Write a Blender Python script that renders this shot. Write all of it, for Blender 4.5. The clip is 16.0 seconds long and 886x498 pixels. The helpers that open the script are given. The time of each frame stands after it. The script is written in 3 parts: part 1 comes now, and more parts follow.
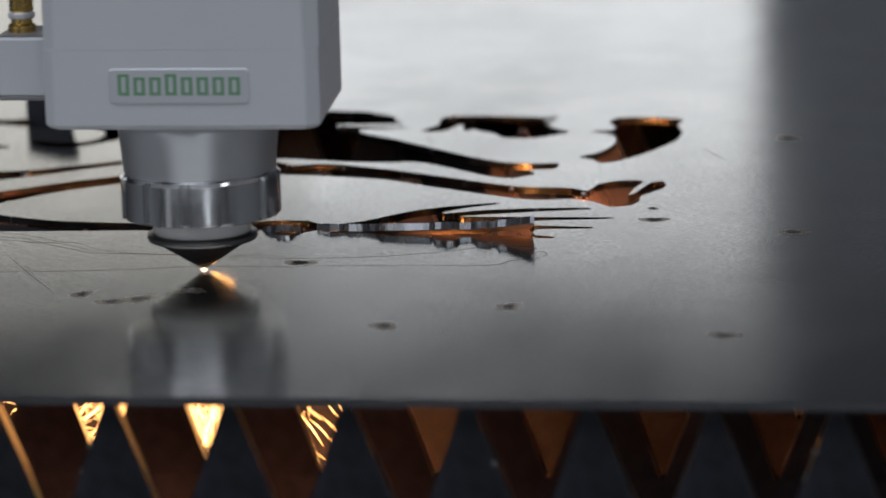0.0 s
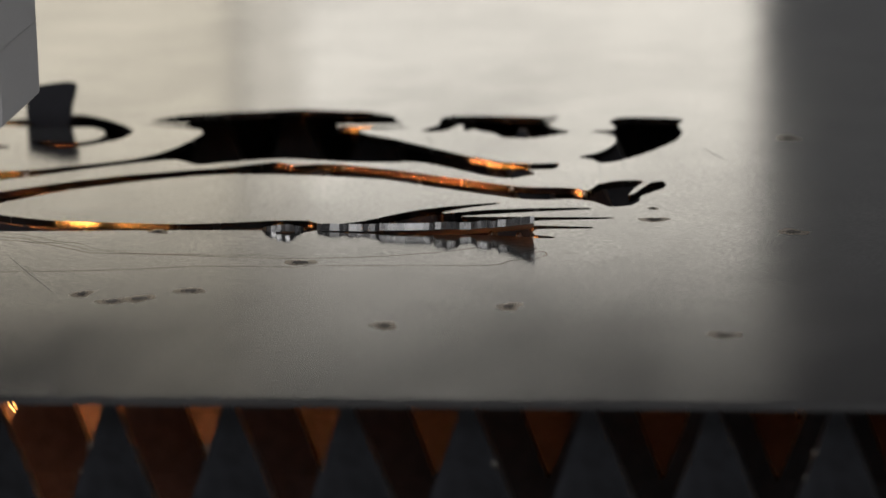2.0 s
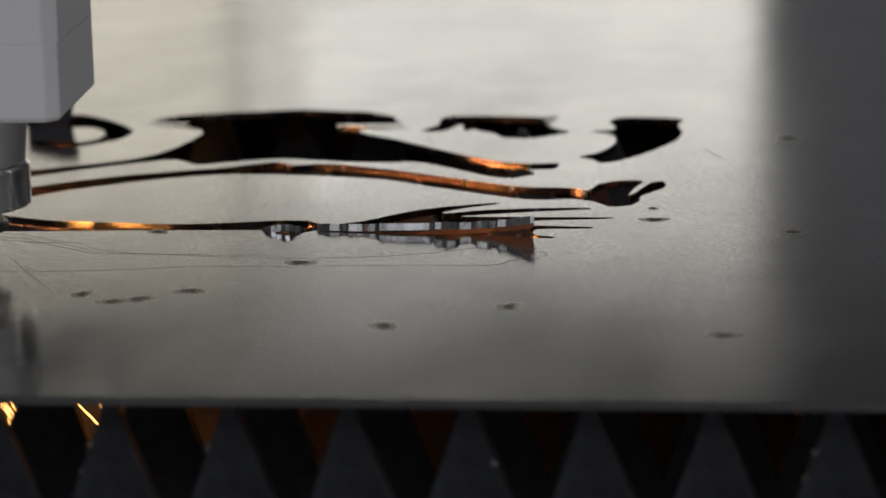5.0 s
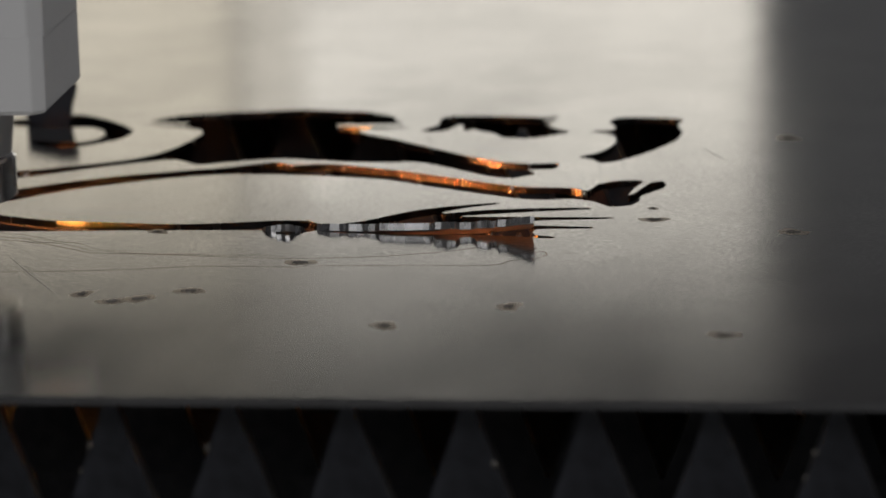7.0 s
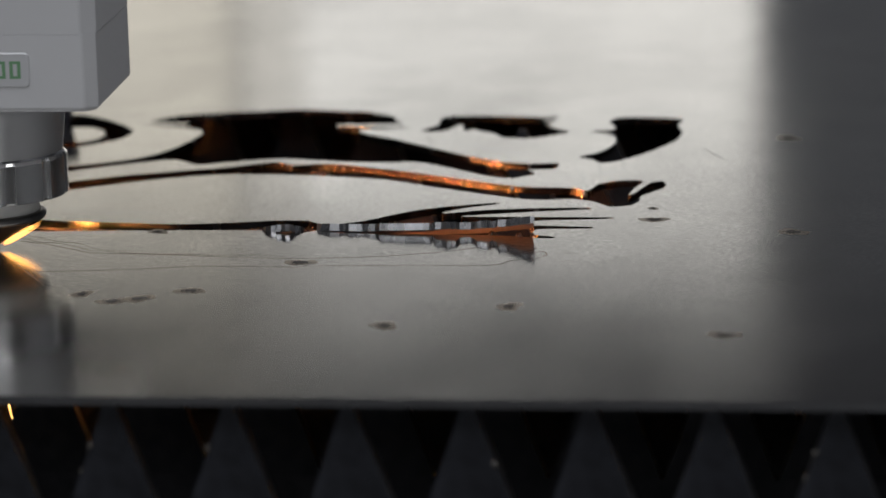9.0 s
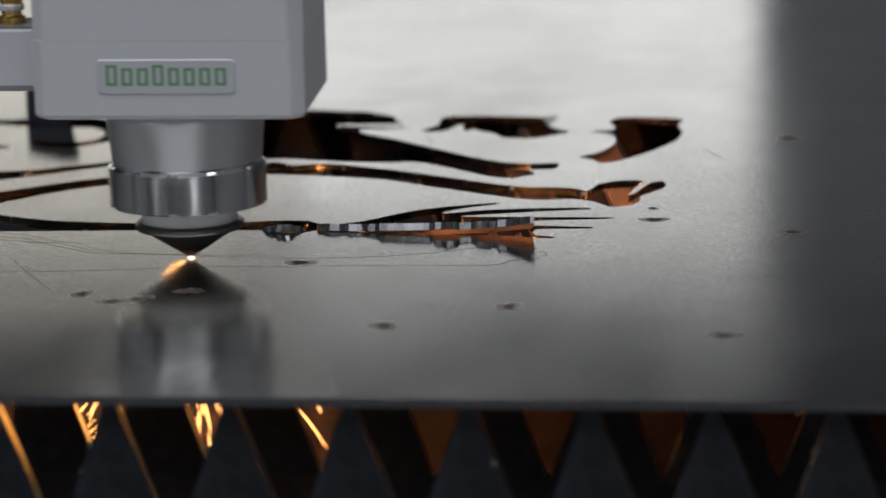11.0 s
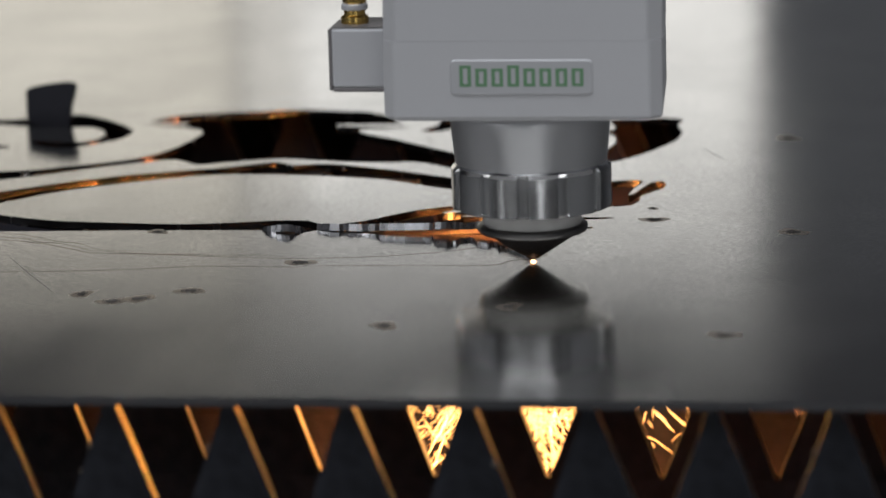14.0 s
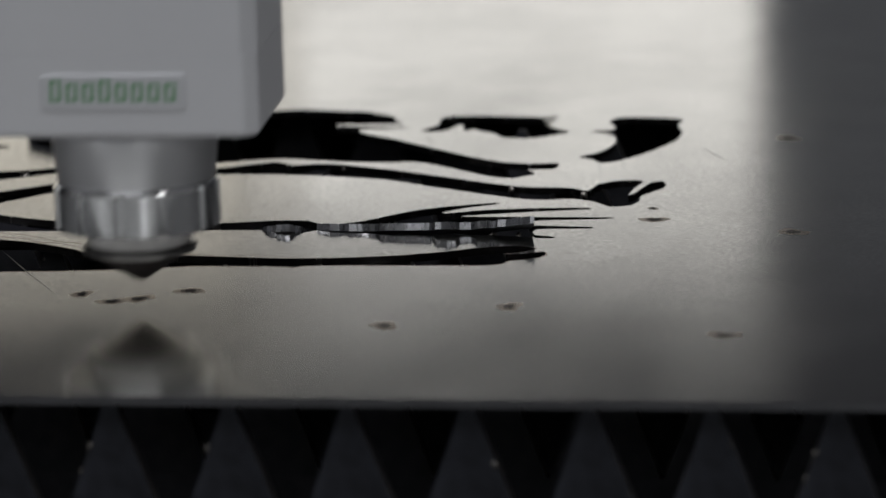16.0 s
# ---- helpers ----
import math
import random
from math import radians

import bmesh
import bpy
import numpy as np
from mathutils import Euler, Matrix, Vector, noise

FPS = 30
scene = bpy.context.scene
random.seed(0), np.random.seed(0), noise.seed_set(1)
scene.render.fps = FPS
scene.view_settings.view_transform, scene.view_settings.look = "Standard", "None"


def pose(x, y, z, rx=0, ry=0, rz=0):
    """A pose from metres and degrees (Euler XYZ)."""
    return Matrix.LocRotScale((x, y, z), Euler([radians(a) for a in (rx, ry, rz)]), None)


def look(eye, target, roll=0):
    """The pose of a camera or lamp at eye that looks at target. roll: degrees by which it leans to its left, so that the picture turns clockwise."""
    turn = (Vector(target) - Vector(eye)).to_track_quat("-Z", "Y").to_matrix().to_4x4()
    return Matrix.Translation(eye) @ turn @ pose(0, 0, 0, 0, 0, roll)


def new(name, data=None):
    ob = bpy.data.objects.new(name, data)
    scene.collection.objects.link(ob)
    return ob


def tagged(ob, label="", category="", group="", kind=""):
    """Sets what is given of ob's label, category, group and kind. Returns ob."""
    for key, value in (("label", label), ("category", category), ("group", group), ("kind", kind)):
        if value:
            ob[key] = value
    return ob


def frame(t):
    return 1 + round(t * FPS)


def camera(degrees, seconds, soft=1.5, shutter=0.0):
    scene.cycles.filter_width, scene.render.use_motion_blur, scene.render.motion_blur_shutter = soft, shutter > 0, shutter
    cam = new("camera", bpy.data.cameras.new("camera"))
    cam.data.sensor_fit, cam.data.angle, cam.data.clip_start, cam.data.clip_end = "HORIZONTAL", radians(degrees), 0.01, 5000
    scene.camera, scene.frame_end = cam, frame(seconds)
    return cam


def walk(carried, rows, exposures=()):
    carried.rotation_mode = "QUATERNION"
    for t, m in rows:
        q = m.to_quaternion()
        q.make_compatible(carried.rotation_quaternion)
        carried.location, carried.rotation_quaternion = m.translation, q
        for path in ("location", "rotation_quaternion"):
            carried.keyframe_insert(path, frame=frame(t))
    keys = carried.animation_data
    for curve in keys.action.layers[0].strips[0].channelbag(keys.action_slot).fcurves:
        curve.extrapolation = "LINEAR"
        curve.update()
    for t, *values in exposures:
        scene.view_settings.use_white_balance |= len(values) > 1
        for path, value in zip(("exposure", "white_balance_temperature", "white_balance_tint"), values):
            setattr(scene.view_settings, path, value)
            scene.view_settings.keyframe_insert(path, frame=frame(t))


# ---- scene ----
from mathutils import geometry

cam = camera(13.755, 16.0, soft=1.5, shutter=0.5)
cam.data.dof.use_dof = True
cam.data.dof.focus_distance = 1.205
cam.data.dof.aperture_fstop = 11.0
EYE = pose(0.1637, -1.1558, 0.2502, 77.8971, 1.5176, 7.7336)
walk(cam, [(0.0, EYE), (16.0, EYE)],
     exposures=[(0.0, 0.06, 6050, 10), (0.9, 0.08, 6150, 10), (1.8, 0.04, 6900, 10), (3.0, 0.0, 7050, 10), (3.5, 0.0, 6750, 10), (4.2, 0.0, 6650, 10), (6.4, -0.05, 6850, 10), (7.0, -0.09, 6950, 10), (7.5, -0.06, 6450, 10), (8.0, -0.05, 6300, 10), (8.5, -0.04, 6550, 10), (9.0, -0.03, 6550, 10),
                (11.3, 0.05, 6280, 10), (12.0, 0.09, 6330, 10), (13.0, 0.10, 6480, 10), (15.5, 0.10, 6430, 10), (16.0, 0.0, 6550, 10)])

# ---- world and lights ----
world = bpy.data.worlds.new("hall_air")
world.use_nodes = True
scene.world = world
world.node_tree.nodes["Background"].inputs[0].default_value = (0.8, 0.87, 1.0, 1)
world.node_tree.nodes["Background"].inputs[1].default_value = 0.02


def window_light(name, m, width, height, radiance, colour):
    """Daylight that enters by a window's opening."""
    data = bpy.data.lights.new(name, "AREA")
    data.shape, data.size, data.size_y = "RECTANGLE", width, height
    data.energy, data.color = radiance * math.pi * width * height, colour
    ob = new(name, data)
    ob.matrix_world = m
    return ob


# the low window band behind the machine, in two bays with a dimmer pane added between them for the sheet's darker
# streak, and the long skylight over the camera
BACK = 4.0
window_light("window_daylight", look((-1.7825, BACK - 0.03, 0.23), (-1.7825, 0, 0.23)), 1.845, 1.26, 0.78, (1.0, 0.945, 0.83))
window_light("window_daylight", look((-0.805, BACK - 0.03, 0.23), (-0.805, 0, 0.23)), 0.086, 1.26, 0.73, (1.0, 0.965, 0.90))
window_light("window_daylight", look((-0.4325, BACK - 0.03, 0.23), (-0.4325, 0, 0.23)), 0.655, 1.26, 0.97, (1.0, 0.985, 0.95))
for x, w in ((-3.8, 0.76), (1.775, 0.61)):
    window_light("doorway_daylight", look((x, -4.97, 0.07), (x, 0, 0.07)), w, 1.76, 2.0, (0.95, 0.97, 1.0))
window_light("clerestory_daylight", look((-0.2, -4.97, 2.35), (-0.2, 0, 2.35)), 5.5, 1.26, 1.5, (0.93, 0.96, 1.0))
window_light("skylight_daylight", pose(-0.5, -1.7, 4.52), 9.0, 2.2, 5.2, (0.92, 0.95, 1.0))


# ---- materials ----
def mat(name, colour, rough=0.5, metal=0.0, grain=0.0, scale=200.0, stretch=(1, 1, 1), bump=0.0, spots=0.0, spot_scale=30.0, dark=0.5, spec=0.5):
    """A surface with grain and stains at two scales, in object space."""
    m = bpy.data.materials.new(name)
    m.use_nodes = True
    nt = m.node_tree
    bsdf = nt.nodes["Principled BSDF"]
    bsdf.inputs["Base Color"].default_value = (*colour, 1)
    bsdf.inputs["Roughness"].default_value = rough
    bsdf.inputs["Metallic"].default_value = metal
    bsdf.inputs["Specular IOR Level"].default_value = spec
    co = nt.nodes.new("ShaderNodeTexCoord")
    mp = nt.nodes.new("ShaderNodeMapping")
    mp.inputs["Scale"].default_value = stretch
    nt.links.new(co.outputs["Object"], mp.inputs[0])
    fine = nt.nodes.new("ShaderNodeTexNoise")
    fine.inputs["Scale"].default_value, fine.inputs["Detail"].default_value = scale, 5
    nt.links.new(mp.outputs[0], fine.inputs["Vector"])
    wide = nt.nodes.new("ShaderNodeTexNoise")
    wide.inputs["Scale"].default_value, wide.inputs["Detail"].default_value = spot_scale, 4
    nt.links.new(co.outputs["Object"], wide.inputs["Vector"])
    ramp = nt.nodes.new("ShaderNodeMapRange")
    ramp.inputs["From Min"].default_value, ramp.inputs["From Max"].default_value = 0.35, 0.75
    ramp.inputs["To Min"].default_value, ramp.inputs["To Max"].default_value = 0.0, spots
    nt.links.new(wide.outputs["Fac"], ramp.inputs["Value"])
    mix = nt.nodes.new("ShaderNodeMix")
    mix.data_type = "RGBA"
    mix.inputs[6].default_value = (*colour, 1)
    mix.inputs[7].default_value = (*(c * dark for c in colour), 1)
    nt.links.new(ramp.outputs[0], mix.inputs[0])
    nt.links.new(mix.outputs[2], bsdf.inputs["Base Color"])
    rr = nt.nodes.new("ShaderNodeMapRange")
    rr.inputs["From Min"].default_value, rr.inputs["From Max"].default_value = 0.3, 0.7
    rr.inputs["To Min"].default_value, rr.inputs["To Max"].default_value = max(0.02, rough - grain), rough + grain
    nt.links.new(fine.outputs["Fac"], rr.inputs["Value"])
    nt.links.new(rr.outputs[0], bsdf.inputs["Roughness"])
    if bump:
        bp = nt.nodes.new("ShaderNodeBump")
        bp.inputs["Strength"].default_value, bp.inputs["Distance"].default_value = bump, 0.0005
        nt.links.new(fine.outputs["Fac"], bp.inputs["Height"])
        nt.links.new(bp.outputs[0], bsdf.inputs["Normal"])
    return m


def mottle(m, fine, f0, f1, wide, w0, w1):
    """Speckle and cloud a material's colour: two noises that multiply it."""
    nt = m.node_tree
    bsdf = nt.nodes["Principled BSDF"]
    link = bsdf.inputs["Base Color"].links[0]
    source = link.from_socket
    co = nt.nodes.new("ShaderNodeTexCoord")
    for scale, lo, hi in ((fine, f0, f1), (wide, w0, w1)):
        no = nt.nodes.new("ShaderNodeTexNoise")
        no.inputs["Scale"].default_value, no.inputs["Detail"].default_value = scale, 6
        nt.links.new(co.outputs["Object"], no.inputs["Vector"])
        mr = nt.nodes.new("ShaderNodeMapRange")
        mr.inputs["From Min"].default_value, mr.inputs["From Max"].default_value = 0.3, 0.7
        mr.inputs["To Min"].default_value, mr.inputs["To Max"].default_value = lo, hi
        nt.links.new(no.outputs["Fac"], mr.inputs["Value"])
        mul = nt.nodes.new("ShaderNodeMix")
        mul.data_type, mul.blend_type = "RGBA", "MULTIPLY"
        mul.inputs[0].default_value = 1.0
        nt.links.new(source, mul.inputs[6])
        nt.links.new(mr.outputs[0], mul.inputs[7])
        source = mul.outputs[2]
    nt.links.new(source, bsdf.inputs["Base Color"])


def smudge(m, scale, amount):
    """Wide wiped patches of more and less gloss."""
    nt = m.node_tree
    rough = nt.nodes["Principled BSDF"].inputs["Roughness"]
    source = rough.links[0].from_socket
    co = nt.nodes.new("ShaderNodeTexCoord")
    mp = nt.nodes.new("ShaderNodeMapping")
    mp.inputs["Rotation"].default_value, mp.inputs["Scale"].default_value = (0, 0, 0.9), (1, 0.3, 1)
    nt.links.new(co.outputs["Object"], mp.inputs[0])
    no = nt.nodes.new("ShaderNodeTexNoise")
    no.inputs["Scale"].default_value, no.inputs["Detail"].default_value = scale, 5
    nt.links.new(mp.outputs[0], no.inputs["Vector"])
    mr = nt.nodes.new("ShaderNodeMapRange")
    mr.inputs["From Min"].default_value, mr.inputs["From Max"].default_value = 0.35, 0.65
    mr.inputs["To Min"].default_value, mr.inputs["To Max"].default_value = -amount, amount
    nt.links.new(no.outputs["Fac"], mr.inputs["Value"])
    add = nt.nodes.new("ShaderNodeMath")
    nt.links.new(source, add.inputs[0])
    nt.links.new(mr.outputs[0], add.inputs[1])
    nt.links.new(add.outputs[0], rough)


def glow(name, colour, strength):
    m = bpy.data.materials.new(name)
    m.use_nodes = True
    b = m.node_tree.nodes["Principled BSDF"]
    b.inputs["Base Color"].default_value = (0, 0, 0, 1)
    b.inputs["Emission Color"].default_value = (*colour, 1)
    b.inputs["Emission Strength"].default_value = strength
    return m


STEEL = mat("rolled_sheet_steel", (0.62, 0.61, 0.585), 0.142, 1.0, 0.03, 900, (0.6, 1, 1), 0.02, 0.4, 14, 0.86)
mottle(STEEL, 620, 0.62, 1.20, 30, 0.88, 1.07)
smudge(STEEL, 11, 0.035)
# strong dark patches in the colour break the wall into glint-like bright spots
CUT = mat("laser_cut_edge", (0.16, 0.15, 0.145), 0.24, 1.0, 0.05, 160, (1, 1, 0.02), 0.6, 1.0, 75, 0.12)
BRIGHT = mat("bright_cut_edge", (0.38, 0.38, 0.39), 0.27, 1.0, 0.08, 260, (1, 1, 0.02), 0.5, 0.7, 130, 0.35)
SHEARED = mat("sheared_edge", (0.05, 0.05, 0.053), 0.5, 0.5, 0.1, 300, (1, 1, 0.1), 0.3, 0.5, 60, 0.5)
SLUG_GREY = mat("oxidised_scrap_steel", (0.2, 0.2, 0.205), 0.42, 0.6, 0.08, 200, (1, 1, 1), 0.1, 0.5, 60, 0.7)
# near-black: the slugs' shade is put into the colour of the steel
SLUG_TOP = mat("shade_dark_scrap_steel", (0.009, 0.009, 0.013), 0.55, 0.0, 0.08, 200, (1, 1, 1), 0.1, 0.6, 60, 0.6, 0.25)
TEMPER = mat("heat_tint", (0.45, 0.37, 0.29), 0.3, 1.0, 0.06, 900, (1, 1, 1), 0.05, 0.7, 400, 0.55)
SEAM = mat("faint_heat_tint", (0.40, 0.32, 0.26), 0.22, 1.0, 0.05, 900, (1, 1, 1), 0.02, 0.6, 300, 0.85)
BURNT = mat("burnt_slag", (0.12, 0.11, 0.10), 0.4, 0.8, 0.1, 1500, (1, 1, 1), 0.8, 0.7, 600, 0.4)
SCRATCH = mat("fine_scratch", (0.30, 0.29, 0.28), 0.45, 1.0, 0.05, 400)
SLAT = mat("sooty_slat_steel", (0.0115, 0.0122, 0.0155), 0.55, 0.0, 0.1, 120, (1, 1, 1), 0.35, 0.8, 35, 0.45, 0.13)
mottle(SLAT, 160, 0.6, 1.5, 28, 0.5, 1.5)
# paler copy of SLAT: dim light behind the first row is in its colour
LIFTED_SLAT = mat("light_lifted_slat_steel", (0.026, 0.0262, 0.030), 0.6, 0.0, 0.1, 120, (1, 1, 1), 0.35, 0.6, 35, 0.6, 0.2)
mottle(LIFTED_SLAT, 160, 0.7, 1.3, 28, 0.7, 1.3)
FLANK = mat("tooth_cut_edge", (0.30, 0.285, 0.275), 0.36, 1.0, 0.08, 300, (1, 6, 1), 0.4, 0.7, 120, 0.4)
# shiny metal of the drops that stand in for glints on the cut walls
GLINT_METAL = mat("glint_metal", (0.34, 0.31, 0.29), 0.28, 1.0, 0.08, 900, (1, 1, 1), 0.2, 0.6, 500, 0.5)
TRAY = mat("sooty_tray", (0.05, 0.048, 0.045), 0.8, 0.0, 0.1, 40, (1, 1, 1), 0.2, 0.6, 8, 0.5)
PAINT = mat("grey_satin_paint", (0.40, 0.398, 0.408), 0.45, 0.1, 0.05, 900, (1, 1, 1), 0.02, 0.25, 40, 0.92)
PLATE = mat("badge_grey", (0.36, 0.36, 0.37), 0.4, 0.1, 0.05, 900, (1, 1, 1), 0.0, 0.2, 60, 0.9)
GREEN = mat("badge_green", (0.09, 0.20, 0.10), 0.5, 0.0, 0.05, 900, (1, 1, 1), 0.0, 0.3, 300, 0.8)
TURNED = mat("turned_steel", (0.56, 0.56, 0.57), 0.34, 0.8, 0.05, 200, (1, 1, 6), 0.0, 0.2, 60, 0.85)
KNURL = mat("polished_steel", (0.82, 0.82, 0.82), 0.15, 1.0, 0.05, 120, (1, 1, 0.1), 0.0, 0.25, 60, 0.8)
FLANGE = mat("dark_steel", (0.16, 0.155, 0.15), 0.35, 0.9, 0.06, 500, (1, 1, 1), 0.03, 0.4, 120, 0.6)
CERAMIC = mat("white_ceramic", (0.55, 0.54, 0.52), 0.4, 0.0, 0.05, 600, (1, 1, 1), 0.02, 0.4, 200, 0.7)
COPPER = mat("tarnished_copper", (0.022, 0.018, 0.017), 0.65, 0.0, 0.08, 800, (1, 1, 1), 0.05, 0.6, 150, 0.5, 0.2)
BRASS = mat("brass", (0.62, 0.42, 0.13), 0.25, 1.0, 0.05, 500, (1, 1, 1), 0.02, 0.3, 120, 0.6)
EDGING = mat("brown_grey_edging", (0.16, 0.15, 0.15), 0.45, 0.2, 0.05, 500, (1, 1, 1), 0.02, 0.3, 80, 0.7)
ALU = mat("pale_anodised_aluminium", (0.47, 0.47, 0.485), 0.42, 0.3, 0.05, 500, (1, 1, 1), 0.02, 0.2, 60, 0.9)
HALL = mat("hall_paint", (0.17, 0.172, 0.182), 0.8, 0.0, 0.05, 20, (1, 1, 1), 0.1, 0.5, 2, 0.8)
DARK_WALL = mat("dark_unseen_wall", (0.04, 0.04, 0.045), 0.7, 0.0, 0.05, 20, (1, 1, 1), 0.1, 0.5, 2, 0.8)
CONCRETE = mat("concrete", (0.42, 0.42, 0.41), 0.7, 0.0, 0.1, 30, (1, 1, 1), 0.2, 0.6, 3, 0.7)
SPARK = glow("white_hot_spark", (1.0, 0.44, 0.12), 16)
SHOWER = glow("falling_sparks", (1.0, 0.30, 0.10), 680)
CURTAIN_SPARK = glow("dense_sparks", (1.0, 0.46, 0.13), 4.5)
CORE = glow("molten_core", (1.0, 0.40, 0.10), 500)
FLAME = glow("orange_glow", (1.0, 0.33, 0.05), 130)
BEAD = glow("cutting_point", (1.0, 0.55, 0.30), 6)
SPRAY = glow("orange_spray", (1.0, 0.42, 0.10), 3.5)


# ---- mesh helpers ----
def part(name, bm, material, parent=None, label="", smooth=False):
    me = bpy.data.meshes.new(name)
    bm.to_mesh(me)
    bm.free()
    for m in (material if isinstance(material, (list, tuple)) else [material]):
        me.materials.append(m)
    if smooth:
        for p in me.polygons:
            p.use_smooth = True
    ob = new(name, me)
    ob.parent = parent
    if label:
        ob["label"] = label
    return ob


def box(bm, x0, x1, y0, y1, z0, z1, bevel=0.0, seg=2):
    made = bmesh.ops.create_cube(bm, size=1)
    for v in made["verts"]:
        v.co = Vector(((x0 + x1) / 2 + v.co.x * (x1 - x0), (y0 + y1) / 2 + v.co.y * (y1 - y0), (z0 + z1) / 2 + v.co.z * (z1 - z0)))
    if bevel:
        es = list({e for v in made["verts"] for e in v.link_edges})
        bmesh.ops.bevel(bm, geom=es, offset=bevel, segments=seg, affect="EDGES", profile=0.5)
    return bm


def lathe(profile, n=72, scallop=None):
    """A turned body: profile of (radius, z), bottom to top. scallop(angle, i) scales the radius."""
    bm = bmesh.new()
    rings = []
    for i, (r, z) in enumerate(profile):
        ring = []
        for k in range(n):
            a = 2 * math.pi * k / n
            s = r * (scallop(a, i) if scallop else 1.0)
            ring.append(bm.verts.new((s * math.cos(a), s * math.sin(a), z)))
        rings.append(ring)
    for a, b in zip(rings, rings[1:]):
        for k in range(n):
            bm.faces.new((a[k], a[(k + 1) % n], b[(k + 1) % n], b[k]))
    bm.faces.new(list(reversed(rings[0])))
    bm.faces.new(rings[-1])
    return bm


def smooth_outline(points, per=4):
    """A closed curve through control points, mm to m."""
    p = [Vector(q) / 1000 for q in points]
    out, n = [], len(p)
    for i in range(n):
        a, b, c, d = p[i - 1], p[i], p[(i + 1) % n], p[(i + 2) % n]
        for k in range(per):
            t = k / per
            cr = 0.5 * (2 * b + (c - a) * t + (2 * a - 5 * b + 4 * c - d) * t * t + (3 * b - a - 3 * c + d) * t ** 3)
            out.append(cr.lerp(b.lerp(c, t), 0.35))
    return out


def inside(points, outline):
    """Which points lie inside a closed outline (even-odd)."""
    o = np.array([(v[0], v[1]) for v in outline])
    x, y = points[:, 0], points[:, 1]
    odd = np.zeros(len(points), bool)
    for (ax, ay), (bx, by) in zip(o, np.roll(o, -1, 0)):
        cross = (ay > y) != (by > y)
        odd ^= cross & (x < (bx - ax) * (y - ay) / (by - ay + 1e-15) + ax)
    return odd


def plate(name, rim, openings, z0, z1, materials):
    """A flat plate inside rim and outside all openings. Side walls take the second material."""
    verts, edges = [], []
    for o in [rim] + openings:
        n = len(verts)
        verts += [Vector((v[0], v[1])) for v in o]
        edges += [(n + i, n + (i + 1) % len(o)) for i in range(len(o))]
    co, _, tris, *_ = geometry.delaunay_2d_cdt(verts, edges, [], 0, 1e-7)
    co = np.array([(v[0], v[1]) for v in co])
    tris = np.array([t[:3] for t in tris])
    mid = co[tris].mean(1)
    keep = inside(mid, rim)
    for o in openings:
        keep &= ~inside(mid, o)
    tris = tris[keep]
    count = len(co)
    faces, index = [], []
    sides = {}
    for t in tris.tolist():
        a, b, c = t
        if np.cross(co[b] - co[a], co[c] - co[a]) < 0:
            b, c = c, b
        faces += [(a, b, c), (c + count, b + count, a + count)]
        index += [0, 0]
        for e in ((a, b), (b, c), (c, a)):
            if (e[1], e[0]) in sides:
                del sides[(e[1], e[0])]
            else:
                sides[e] = 1
    for a, b in sides:
        faces.append((b, a, a + count, b + count))
        index.append(1)
    me = bpy.data.meshes.new(name)
    me.from_pydata([(x, y, z1) for x, y in co] + [(x, y, z0) for x, y in co], [], faces)
    for m in materials:
        me.materials.append(m)
    me.polygons.foreach_set("material_index", index)
    me.update()
    return new(name, me)


# ---- hall ----
def slab(name, x0, x1, y0, y1, z0, z1, material):
    ob = part(name, box(bmesh.new(), x0, x1, y0, y1, z0, z1), material)
    return tagged(ob, kind="structure")


FLOOR = -0.85
slab("floor", -6.2, 6.2, -5.2, 4.2, FLOOR - 0.15, FLOOR, CONCRETE)
roof = bmesh.new()
for x0, x1, y0, y1 in ((-6.2, 6.2, -5.2, -2.82), (-6.2, 6.2, -0.58, 4.2), (-6.2, -5.02, -2.82, -0.58), (4.02, 6.2, -2.82, -0.58)):
    box(roof, x0, x1, y0, y1, 4.5, 4.7)
tagged(part("ceiling", roof, HALL), kind="structure")
slab("wall_west", -6.2, -6.0, -5.0, 4.0, FLOOR, 4.5, HALL)
slab("wall_east", 6.0, 6.2, -5.0, 4.0, FLOOR, 4.5, HALL)


def wall_with_opening(name, y0, y1, openings, material, foot=FLOOR, top=4.5):
    """A wall along x with window openings (x0, x1, z0, z1) side by side."""
    bm = bmesh.new()
    z0 = min(o[2] for o in openings)
    z1 = max(o[3] for o in openings)
    box(bm, -6.2, 6.2, y0, y1, foot, z0)
    box(bm, -6.2, 6.2, y0, y1, z1, top)
    xs = [-6.2] + [v for o in openings for v in o[:2]] + [6.2]
    for a, b in zip(xs[::2], xs[1::2]):
        box(bm, a, b, y0, y1, z0, z1)
    return tagged(part(name, bm, material), kind="structure")


wall_with_opening("wall_north", BACK, BACK + 0.2, [(-2.71, -0.853, -0.41, 0.87), (-0.849, -0.761, -0.41, 0.87), (-0.757, -0.10, -0.41, 0.87)], HALL, FLOOR, 0.94)
# this unseen wall is darkened to dim the sheet's reflection near its front edge
slab("wall_north_upper", -6.2, 6.2, BACK, BACK + 0.2, 0.94, 4.5, DARK_WALL)
# the unseen south wall: two openings set for the ring's highlights, and the window band over them
wall_with_opening("wall_south", -5.2, -5.0, [(-4.2, -3.4, FLOOR + 0.02, 0.96), (1.45, 2.1, FLOOR + 0.02, 0.96)], DARK_WALL, FLOOR, 1.2)
